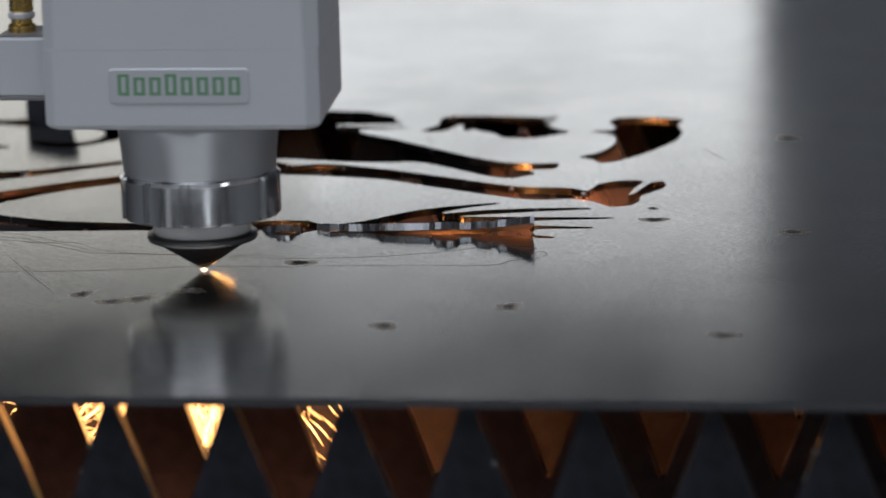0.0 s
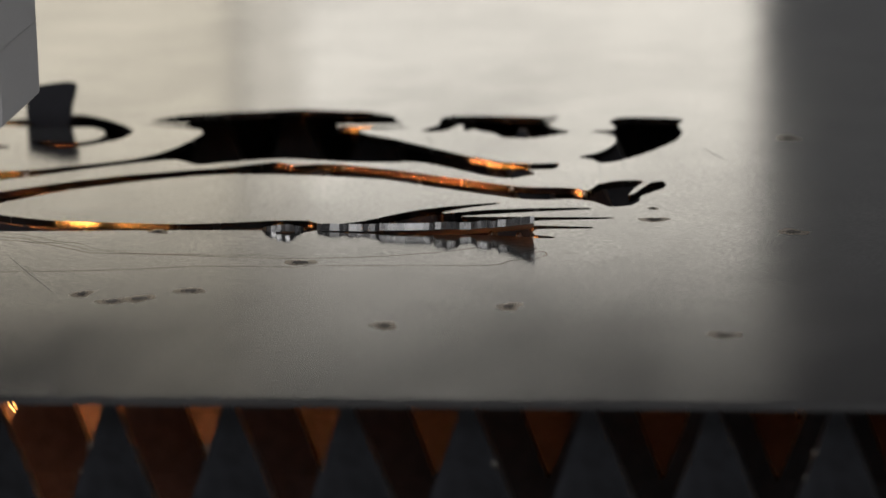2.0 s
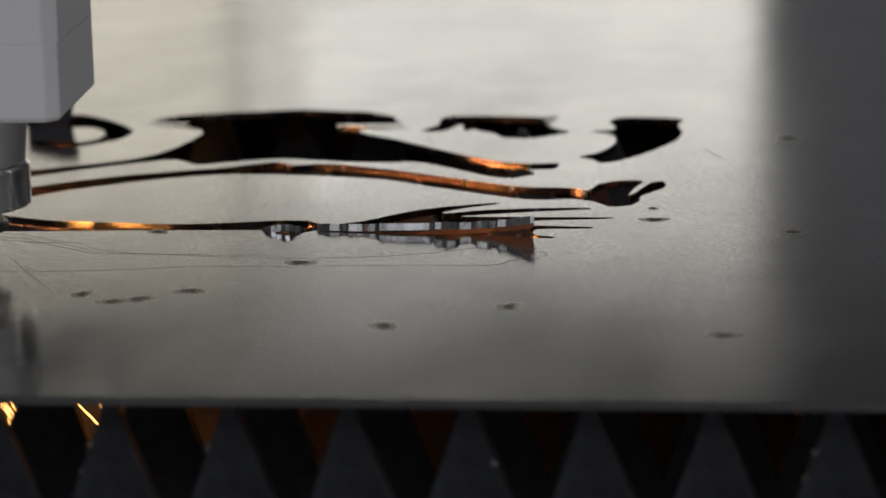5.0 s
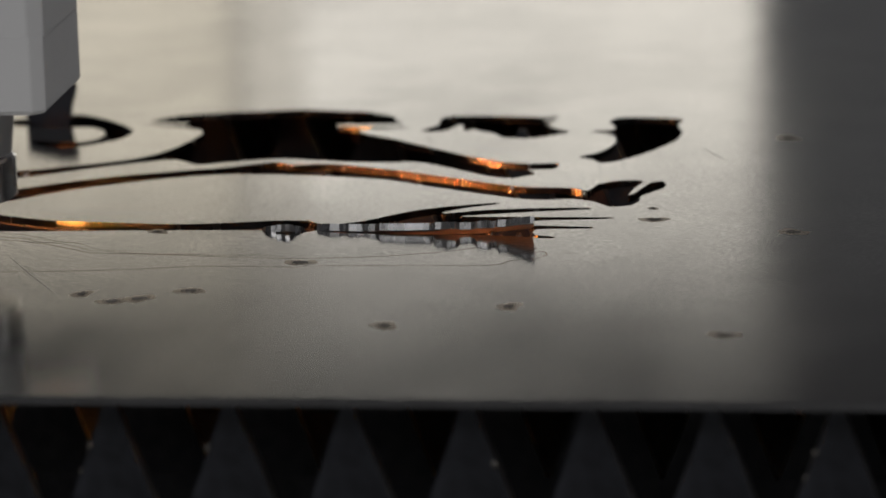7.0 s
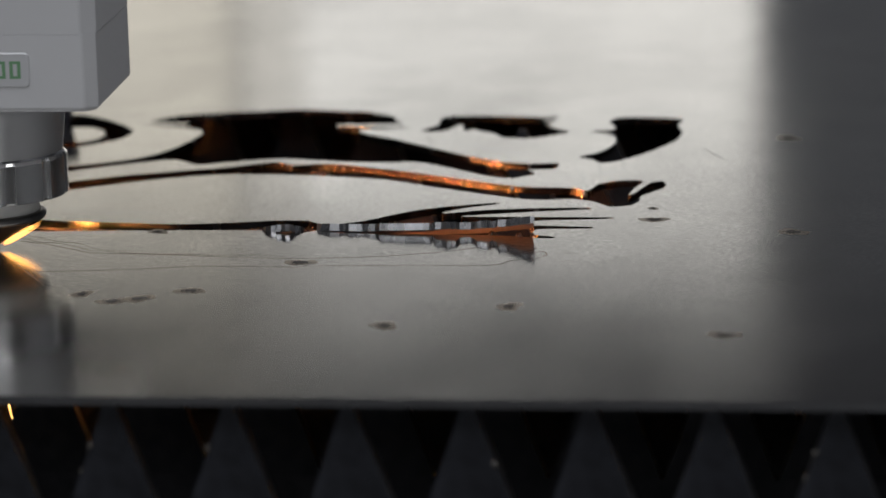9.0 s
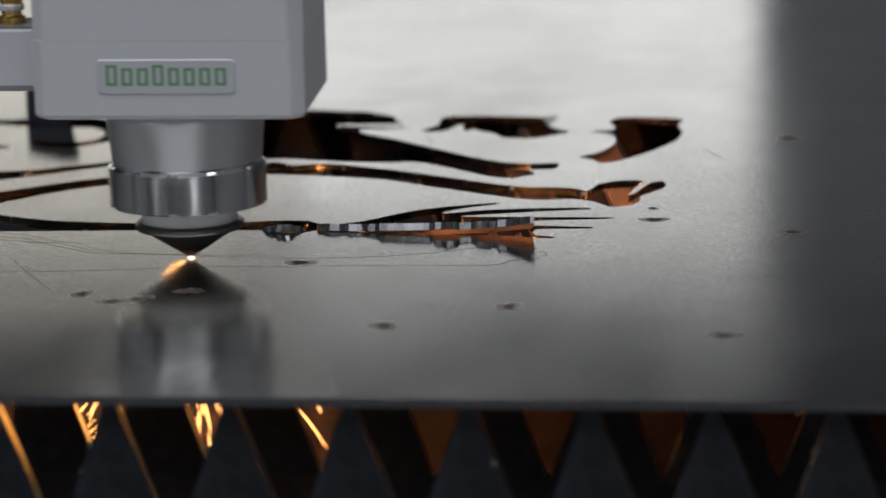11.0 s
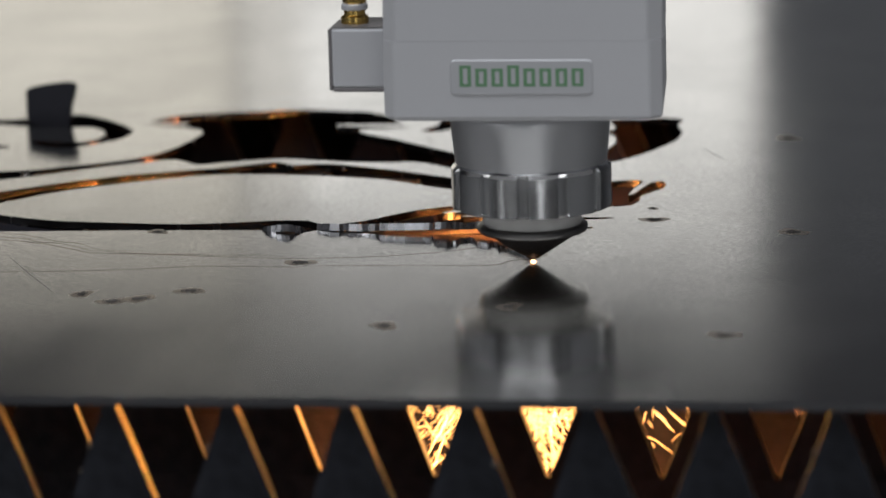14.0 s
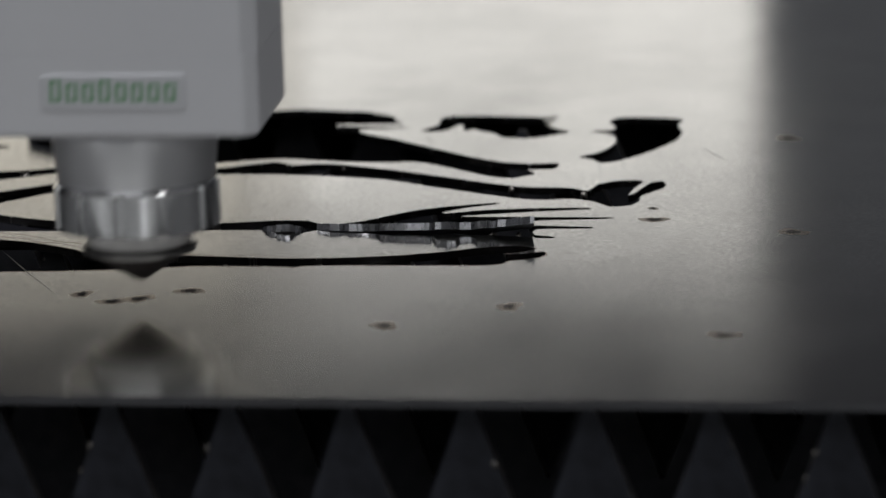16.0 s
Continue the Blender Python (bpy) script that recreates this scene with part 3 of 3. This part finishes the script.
def badge_plate(x0, x1, y0, y1, z0, z1, r):
    """A thin plate with rounded corners and a soft edge."""
    bm = bmesh.new()
    edge = []
    for cx, cz, a0 in ((x1 - r, z1 - r, 0), (x0 + r, z1 - r, 90), (x0 + r, z0 + r, 180), (x1 - r, z0 + r, 270)):
        for k in range(7):
            a = math.radians(a0 + 15 * k)
            edge.append((cx, cz, math.cos(a), math.sin(a)))
    rings = [[bm.verts.new((cx + c * (r - d), y, cz + s * (r - d))) for cx, cz, c, s in edge] for d, y in ((0, y1), (0.0001, y0 + 0.0003), (0.0005, y0))]
    for p, q in zip(rings, rings[1:]):
        for k in range(len(edge)):
            j = (k + 1) % len(edge)
            bm.faces.new((p[j], p[k], q[k], q[j]))
    bm.faces.new(rings[-1])
    bmesh.ops.recalc_face_normals(bm, faces=bm.faces)
    return bm


badge = part("badge", badge_plate(-0.0208, 0.0234, -0.0329, -0.0323, 0.0594, 0.0706, 0.0018), PLATE, head, "raised grey badge plate")
# the maker's mark, as plain hollow green bars
for i in range(8):
    x, tall, w = -0.0178 + i * 0.00495, 0.0066 if i in (0, 3) else 0.0056, 0.0011
    mark_bm = bmesh.new()
    for a, b, c, d in ((0, w, 0, tall), (0.0036 - w, 0.0036, 0, tall), (w, 0.0036 - w, 0, w * 0.8), (w, 0.0036 - w, tall - w * 0.8, tall)):
        box(mark_bm, x + a, x + b, -0.03296, -0.0327, 0.0622 + c, 0.0622 + d)
    part("green_bar", mark_bm, GREEN, badge, "plain green printed bar")

part("neck", lathe([(0.0238, 0.0300), (0.0240, 0.0320), (0.0252, 0.0440), (0.0256, 0.0480), (0.0256, 0.0512)], 80), TURNED, head, "turned satin steel neck", True)


def flutes(a, i):
    """Finger notches round the ring: wide lands and shallow hollows."""
    k = (a / (2 * math.pi) * 12) % 1.0
    return 1.0 if 0.12 < k < 0.88 or i in (3, 4) else 0.97 - 0.025 * (0.5 + 0.5 * math.cos(2 * math.pi * k))


part("nozzle_ring", lathe([(0.0250, 0.0187), (0.0254, 0.0189), (0.0254, 0.0314), (0.0244, 0.0324), (0.0240, 0.0334)], 256, flutes), KNURL, head,
     "polished fluted steel clamping ring")
# the ring's underside is darkened here so that it mirrors no spark glow
part("ring_lip", lathe([(0.0150, 0.0187), (0.0215, 0.0184), (0.0240, 0.0185), (0.0243, 0.0192)], 72), FLANGE, head, "dull dark underside of the ring")
part("ceramic_ring", lathe([(0.0150, 0.0118), (0.0156, 0.0126), (0.0156, 0.0190), (0.0150, 0.0200)], 64), CERAMIC, head, "off-white ceramic ring", True)
part("flange", lathe([(0.0150, 0.0098), (0.0172, 0.0104), (0.0176, 0.0112), (0.0176, 0.0122), (0.0168, 0.0128), (0.0150, 0.0130)], 72), FLANGE, head, "thin dark steel flange", True)
part("nozzle", lathe([(0.0009, 0.0011), (0.0016, 0.0012), (0.0060, 0.0040), (0.0138, 0.0092), (0.0150, 0.0102)], 64), COPPER, head, "dark conical copper nozzle", True)
bracket = part("side_block", box(bmesh.new(), -0.0605, -0.0425, -0.0145, 0.0080, 0.0587, 0.0775, 0.0009), ALU, head, "pale square side block")
part("block_foot", box(bmesh.new(), -0.0602, -0.0425, -0.0148, 0.0080, 0.0575, 0.0588, 0.0003), EDGING, bracket)
part("block_edge", box(bmesh.new(), -0.0617, -0.0604, -0.0135, 0.0080, 0.0578, 0.0772, 0.0003), EDGING, bracket)
part("block_top", box(bmesh.new(), -0.0600, -0.0428, -0.0138, 0.0076, 0.0776, 0.0779), EDGING, bracket)
fit_bm = lathe([(0.0044, 0.0779), (0.0044, 0.0800), (0.0034, 0.0806), (0.0034, 0.0822)], 40)
fitting = part("hose_fitting", fit_bm, BRASS, head, "brass hose fitting")
fitting.location = (-0.0545, -0.004, 0)
for nm, pr, mt in (("collar", [(0.0040, 0.0822), (0.0042, 0.0826), (0.0042, 0.0838), (0.0036, 0.0842)], ALU),
                   ("nut", [(0.0036, 0.0842), (0.0039, 0.0848), (0.0039, 0.0890), (0.0034, 0.0896)], BRASS),
                   ("tube", [(0.0030, 0.0896), (0.0030, 0.1300)], BRASS)):
    part(nm, lathe(pr, 6 if nm == "nut" else 32), mt, fitting)
part("crosshead_arm", box(bmesh.new(), -0.040, 0.042, -0.02, 0.036, 0.300, 0.50, 0.004), PAINT, head)


# ---- sparks ----
def streak(bm, a, b, w, bend):
    """A tapered, slightly bent glowing streak from a to b."""
    a, b = Vector(a), Vector(b)
    mid = (a + b) / 2 + Vector(bend)
    pts, r = [a, a.lerp(mid, 0.6), mid, mid.lerp(b, 0.6), b], [0.3, 0.9, 1.0, 0.8, 0.2]
    side = (b - a).cross(Vector((0.3, 1, 0.2))).normalized()
    up = side.cross((b - a).normalized())
    rings = [[bm.verts.new(p + (side * c + up * s) * w * k) for c, s in ((1, 0), (-0.5, 0.87), (-0.5, -0.87))] for p, k in zip(pts, r)]
    for p, q in zip(rings, rings[1:]):
        for k in range(3):
            bm.faces.new((p[k], p[(k + 1) % 3], q[(k + 1) % 3], q[k]))


plume = tagged(new("spark_plume"), "orange and white plume of cutting sparks under the sheet", "sparks")
part("cutting_point", lathe([(0.0002, -0.0022), (0.0008, -0.0012), (0.0009, 0.0001), (0.0006, 0.0004), (0.0002, 0.0006)], 16), BEAD, plume, "white-hot cutting point", True)
rng = random.Random(7)
jet = bmesh.new()
for _ in range(26):
    a, d = rng.uniform(0, 6.28), rng.uniform(0.001, 0.012)
    streak(jet, (0.3 * d * math.cos(a), 0.3 * d * math.sin(a), rng.uniform(-0.004, -0.02)), (d * math.cos(a) * 1.6, d * math.sin(a) * 1.6, rng.uniform(-0.04, -0.13)), 0.0009, (0, 0, 0))
part("jet", jet, FLAME, plume, "orange downward jet of molten metal")
core = bmesh.new()
for k in range(9):
    a = k * 2.4
    streak(core, (0.0012 * math.cos(a), 0.0012 * math.sin(a) + 0.004, -0.006), (0.005 * math.cos(a), 0.005 * math.sin(a) + 0.010, -0.026), 0.00045, (0, 0, 0))
part("molten_core", core, CORE, plume, "white-hot core of the jet under the sheet")
fan = bmesh.new()
for k in range(1100):
    a = -1.9 + rng.gauss(0, 0.55) if k % 5 < 3 else rng.uniform(0, 6.28)
    e = rng.uniform(-1.1, -0.2)
    s, l = 0.006 + 0.062 * rng.random() ** 1.5, rng.uniform(0.004, 0.022)
    d = Vector((math.cos(a) * math.cos(e), math.sin(a) * math.cos(e), math.sin(e)))
    turn = Matrix.Rotation(rng.gauss(0, 0.3), 3, "Y")
    o = Vector((0, 0, -0.010))
    streak(fan, o + d * s, o + d * s + turn @ (d * l), rng.uniform(0.00005, 0.0002), (0, 0, 0.0008))
tagged(part("spark_fan", fan, SPARK, plume, "thin white-hot spark streaks"), kind="stuff")
# the shower that falls between the slats towards the tray
shower = bmesh.new()
for k in range(90):
    at = Vector((rng.gauss(0, 0.024), max(-0.105, rng.gauss(-0.02, 0.055)), rng.uniform(-0.14, -0.068)))
    streak(shower, at, at + Vector((rng.gauss(0, 0.006), rng.gauss(0, 0.003), -0.02)), rng.uniform(0.0002, 0.0005), (0, 0, 0))
falling = tagged(part("spark_shower", shower, SHOWER, plume, "orange sparks falling between the slats"), kind="stuff")
# unseen bright sparks added to light the first rows of slats orange
rebound = bmesh.new()
for k in range(22):
    at = Vector((rng.gauss(0.0, 0.016), rng.uniform(-0.022, -0.006), rng.uniform(-0.080, -0.046)))
    streak(rebound, at, at + Vector((rng.gauss(0, 0.006), rng.gauss(0, 0.003), -0.02)), rng.uniform(0.0002, 0.0005), (0, 0, 0))
front_fill_sparks = tagged(part("front_fill_sparks", rebound, SHOWER, plume, "unseen orange sparks added to light the first slats"), kind="stuff")
# unseen bright sparks added low under the sheet to light the open cuts
flung = bmesh.new()
for k in range(70):
    at = Vector((rng.uniform(-0.04, 0.04), rng.uniform(-0.05, 0.05), rng.uniform(-0.085, -0.045)))
    streak(flung, at, at + Vector((0.012, rng.gauss(0.004, 0.003), -0.008)), rng.uniform(0.00025, 0.0005), (0, 0, 0))
side_fill_sparks = tagged(part("side_fill_sparks", flung, SHOWER, plume, "unseen orange sparks added to light the open cuts"), kind="stuff")
# the dense curtain of sparks thrown forward between the first slats
dense = bmesh.new()
for k in range(1500):
    at = Vector((rng.gauss(0, 0.0155), rng.uniform(-0.030, 0.026), -0.012 - 0.036 * rng.random() ** 1.3))
    a = rng.gauss(-1.1, 0.5) * (1 if rng.random() < 0.5 else -1) - (math.pi / 2 if rng.random() < 0.3 else 0)
    streak(dense, at, at + Vector((math.cos(a), rng.gauss(0, 0.3), math.sin(a))) * rng.uniform(0.002, 0.008), rng.uniform(0.00012, 0.0003), (0, 0, 0.0003))
curtain = tagged(part("spark_curtain", dense, CURTAIN_SPARK), "dense bright curtain of sparks between the slats", "sparks", kind="stuff")
spray = bmesh.new()
for k in range(16):
    u, far = rng.uniform(-1, 1), rng.uniform(0.6, 1.0)
    streak(spray, (0.0008 + 0.004 * rng.random(), 0.0004 * u, 0.0005 + 0.002 * rng.random()), (0.0165 * far, 0.0024 * u, 0.0088 * far + rng.gauss(0, 0.0003)), rng.uniform(0.0001, 0.00022), (0, 0, rng.gauss(0, 0.0002)))
back_spray = tagged(part("back_spray", spray, SPRAY), "orange spray of sparks thrown up along the nozzle cone", "sparks")

# sparks that fly clear of the cut: start time, start, velocity (m, m/s), streak length
FLIERS = [(1.38, (0.092, -0.210, 0.0126), (-0.03, 0.0, -0.05), 0.017), (2.20, (-0.145, -0.03, 0.004), (0.16, 0.0, 0.42), 0.016), (2.22, (-0.150, -0.03, 0.004), (0.36, 0.0, 0.50), 0.019),
          (4.10, (-0.150, -0.02, 0.002), (0.10, 0.0, 0.36), 0.018), (4.12, (-0.155, -0.02, 0.002), (0.22, 0.0, 0.40), 0.018), (6.366, (-0.1104, 0.02, -0.0160), (0.024, 0.0, 0.499), 0.0148), (6.366, (-0.0931, 0.02, -0.0084), (0.069, 0.0, 0.474), 0.0095),
          (8.366, (-0.1068, 0.02, 0.0030), (0.011, 0.0, 0.501), 0.0090), (8.366, (-0.0848, 0.02, 0.0154), (0.004, 0.0, 0.502), 0.0132), (2.62, (-0.135, -0.10, -0.030), (0.20, -0.4, -0.05), 0.012), (8.26, (-0.125, -0.15, -0.030), (-0.1, -0.4, 0.05), 0.014),
          (0.16, (-0.06, -0.15, -0.030), (-0.3, -0.4, 0.05), 0.016), (0.20, (-0.08, -0.15, -0.030), (0.5, -0.4, 0.00), 0.018), (0.82, (-0.10, -0.15, -0.030), (0.3, -0.4, 0.00), 0.014),
          (0.933, (-0.0481, -0.21, -0.0179), (0.029, 0.0, 0.105), 0.0133), (0.933, (-0.0107, -0.21, -0.0089), (0.083, 0.0, 0.145), 0.0078),
          (0.933, (0.0544, -0.21, -0.0134), (0.100, 0.0, 0.202), 0.0024), (0.933, (0.0816, -0.21, -0.0084), (0.099, 0.0, 0.217), 0.0142),
          (0.933, (0.0827, -0.21, -0.0222), (0.081, 0.0, 0.259), 0.0169), (0.933, (0.0791, -0.21, -0.0264), (0.100, 0.0, 0.196), 0.0098),
          (0.933, (0.0171, -0.21, -0.0062), (0.095, 0.0, 0.234), 0.0049), (0.933, (-0.0211, -0.21, -0.0248), (0.062, 0.0, 0.122), 0.0048),
          (0.933, (-0.0124, -0.21, -0.0342), (0.065, 0.0, 0.277), 0.0055),
          (12.933, (0.0455, -0.09, -0.0589), (0.032, 0.0, 0.296), 0.0131), (12.933, (0.0756, -0.09, -0.0473), (-0.061, 0.0, 0.280), 0.0093), (14.433, (-0.0288, -0.09, -0.0503), (0.063, 0.0, 0.279), 0.0143),
          (14.933, (0.0401, -0.09, -0.0405), (0.080, 0.0, 0.141), 0.0032), (15.433, (0.0358, -0.09, -0.0380), (0.094, 0.0, 0.166), 0.0136), (15.433, (0.0772, -0.09, -0.0399), (0.094, 0.0, 0.234), 0.0054)]
fliers = []
for k, (t0, at, speed, length) in enumerate(FLIERS):
    bm = bmesh.new()
    streak(bm, (-length / 2, 0, 0), (length / 2, 0, 0), 0.00013 if at[1] > -0.05 else 0.00032, (0, 0, 0.0002))
    fliers.append(tagged(part("flying_spark", bm, CURTAIN_SPARK if at[1] < -0.05 else SPRAY), "thin glowing orange spark flying from the cut", "spark", "flying sparks"))


# ---- what moves ----
HEAD_ROWS = [
    (0, -72.5, -32.5, 0), (0.5, -94.9, -34.2, 0), (1.0, -123.2, -35.8, 0), (1.2, -134.5, -36.7, 0), (1.5, -147.1, -37.6, 0), (1.8, -163.8, -36.2, 0),
    (2.0, -172.1, -34.9, 0), (2.2, -167.6, -33.9, 0), (2.5, -154.7, -30.9, 0), (2.7, -150.0, -29.9, 0), (3.0, -166.1, -28.5, 0), (3.3, -180.0, -27.1,
    0), (3.5, -189.1, -25.8, 0), (3.6, -186.0, -25.9, 0), (3.8, -175.5, -25.0, 0), (4.0, -165.2, -24.1, 0), (4.2, -155.3, -23.2, 0), (4.6, -144.1,
    -22.3, 0), (5.1, -161.1, -19.7, 0), (5.5, -175.8, -18.3, 0), (5.9, -171.3, -17.3, 0), (6.3, -155.1, -16.5, 0), (6.5, -145.4, -18.9, 0), (6.8,
    -154.1, -13.2, 0), (7.0, -165.0, -7.3, 0), (7.2, -174.9, -4.8, 0), (7.4, -186.3, -3.4, 0), (7.5, -188.1, -3.3, 0), (7.6, -184.0, -3.4, 0), (7.8,
    -174.0, -3.7, 0), (8.0, -164.4, -3.9, 0), (8.3, -153.6, -6.4, 0), (8.5, -145.0, -7.7, 0), (9.0, -149.4, -0.8, 0), (9.2, -157.6, 6.3, 0), (9.6,
    -163.6, 5.3, 0), (10.2, -139.6, -3.7, 0), (10.8, -94.6, -12.7, 0), (11.3, -59.7, -17.7, 0), (11.5, -48.4, -18.6, 0), (12.0, -18.6, -14.6, 0),
    (12.5, 5.5, -6.1, 0), (13.0, 30.1, -1.9, 0), (13.5, 22.6, -16.0, 0), (14, 31.7, -18.8, 0), (14.5, 13.8, -29.8, 0), (15, -13.9, -29.8, 0), (15.5,
    -39.7, -32.7, 0), (15.6, -43.8, -27.9, 0), (15.7, -43.8, -27.9, 0), (15.8, -48.3, -32.1, 10), (15.9, -70.1, -65.6, 13), (16.0, -83.4, -75.0, 5.4)]


def head_at(t):
    """The nozzle's place over the sheet at t: a smooth curve through the rows (mm)."""
    k = max(i for i, r in enumerate(HEAD_ROWS) if r[0] <= t + 1e-6)
    if k == len(HEAD_ROWS) - 1:
        return Vector(HEAD_ROWS[k][1:])
    a, b, c, d = (HEAD_ROWS[min(max(i, 0), len(HEAD_ROWS) - 1)] for i in (k - 1, k, k + 1, k + 2))
    h = c[0] - b[0]
    u = (t - b[0]) / h
    p, q = Vector(b[1:]), Vector(c[1:])
    m0 = (q - Vector(a[1:])) * (h / max(c[0] - a[0], 1e-6))
    m1 = (Vector(d[1:]) - p) * (h / max(d[0] - b[0], 1e-6))
    return p * (2 * u ** 3 - 3 * u * u + 1) + m0 * (u ** 3 - 2 * u * u + u) + q * (3 * u * u - 2 * u ** 3) + m1 * (u ** 3 - u * u)


def motions():
    walk(head, [(i / 10, pose(*(head_at(i / 10) / 1000))) for i in range(161)])
    # the sparks follow the nozzle, flickering; the spray turns about it; all die away below the tray when the beam stops
    rows, sprays, veils = [], [], []
    turns = [(0.0, 60), (0.5, 12), (1.0, 40), (1.4, 0), (2.0, 50), (4.2, 30), (6.3, 80), (6.8, 10), (8.5, 60), (9.0, 3), (9.6, 80), (10.5, 120), (11.3, 150), (12.0, 130), (12.5, 178), (13.0, 186),
             (13.7, 175), (14.0, 100), (14.5, 2), (15.0, -60), (15.5, -30)]
    for i in range(0, 156):
        t = i / 10
        x, y = head_at(t)[:2]
        turn = float(np.interp(t, *zip(*turns)))
        rows.append((t, pose(x / 1000, y / 1000, 0, 0, 0, 5 * math.sin(9 * t))))
        # the row of slats by the cut holds the sparks back unless the cut runs close before it
        near = min(max((-14.0 - y) / 7.0, 0.0), 1.0) * float(np.interp(t, (9.5, 10.5, 13.0, 13.6), (1, 0, 0, 1)))
        veils.append((t, pose(x / 1000, -0.018 - 0.067 * near * near * (3 - 2 * near), -0.010 * (1 - near), 0, 0, 2 * math.sin(8 * t))))
        sprays.append((t, pose(x / 1000, y / 1000, 0, 0, 0, turn)))
    for ob, path, last in ((plume, rows, 0), (back_spray, sprays, -30), (curtain, veils, 0)):
        path += [(t, pose(-0.041, -0.03, z, 0, 0, last)) for t, z in ((15.54, 0), (15.58, -1.15), (16.0, -1.20))]
        walk(ob, path)
    # the unseen side sparks are set under the open cuts to light them (mm over the bed)
    strays = ((0.0, 60, 130), (0.2, 60, 130), (0.5, -210, 110), (3.0, -230, 90), (6.0, -230, 90), (9.0, -200, 95), (10.2, 0, 150), (11.2, 60, 197), (12.0, 101, 200), (13.0, 150, 213), (14.0, 150, 196), (15.0, 106, 185), (15.5, 80, 182))
    walk(side_fill_sparks, [(t, Matrix.Translation((Vector((x, y, 0)) - head_at(t)) / 1000)) for t, x, y in strays] + [(16.0, pose(0.13, 0.21, 0))])
    # the falling sparks are shifted back at times to darken the slat faces
    walk(falling, [(t, pose(0, y, 0)) for t, y in ((0.0, 0), (2.6, 0), (3.0, 0.08), (3.6, 0.08), (4.0, 0.02), (5.0, 0.06), (6.0, 0.06), (6.4, 0.03), (6.9, 0.08), (7.7, 0.08), (8.2, 0.04), (8.6, 0.04), (8.9, 0.08), (9.6, 0.08), (10.8, 0), (16.0, 0))])
    # the unseen front sparks come forward now and then to light the first slats' faces
    walk(front_fill_sparks, [(t, pose(x, y, 0)) for t, x, y in (
        (0.0, 0, 0), (0.1, 0, 0), (0.2, 0, -0.09), (0.35, 0, -0.09), (0.5, -0.02, 0.02), (0.8, 0, 0), (0.95, 0.02, -0.087), (1.1, 0.02, -0.087), (1.4, 0, -0.02),
        (2.0, 0, -0.02), (2.2, 0.03, -0.09), (2.4, 0.01, -0.06), (2.6, 0.0, -0.03), (3.0, -0.02, 0.03), (3.7, -0.02, 0.03), (4.1, 0.012, -0.10), (4.6, 0.012, -0.09), (5.2, -0.02, 0.03),
        (5.9, -0.02, 0.03), (6.3, 0.028, -0.107), (6.6, 0.028, -0.107), (6.9, -0.02, 0.03), (7.6, -0.02, 0.05), (8.1, 0.0, -0.02), (8.3, 0.004, -0.117), (8.6, 0.004, -0.117),
        (8.9, -0.02, 0.05), (9.8, -0.02, 0.04), (11.0, 0.01, 0), (16.0, 0.01, 0))])
    # each flying spark lies in the tray, is thrown, falls and lies again
    for ob, (t0, at, speed, length) in zip(fliers, FLIERS):
        at, speed = Vector(at), Vector(speed)

        def there(dt):
            v = speed + Vector((0, 0, -3.0)) * dt
            p = at + speed * dt + Vector((0, 0, -1.5)) * dt * dt
            return pose(p.x, p.y, p.z, 0, -math.degrees(math.atan2(v.z, math.hypot(v.x, v.y))), math.degrees(math.atan2(v.y, v.x)))
        rest = pose(at.x, 0.05, -0.385)
        end = there(0.27)
        rows = [(0.0, rest), (t0 - 0.034, rest)] + [(t0 + dt, there(dt)) for dt in (0.0, 0.067, 0.134, 0.2, 0.27)]
        rows += [(t0 + 0.3, Matrix.Translation((at.x + 0.1, 0.0, -0.385))), (16.0, Matrix.Translation((at.x + 0.1, 0.0, -0.385)))]
        walk(ob, rows)
    # the freed part drops flat onto the tray
    walk(belly, [(0.0, pose(0, 0, 0)), (15.5, pose(0, 0, 0)), (15.54, pose(0, 0, -0.001)), (15.58, pose(0, 0, -0.10)), (15.6, pose(0, 0, -0.38)), (16.0, pose(0, 0, -0.38))])


motions()
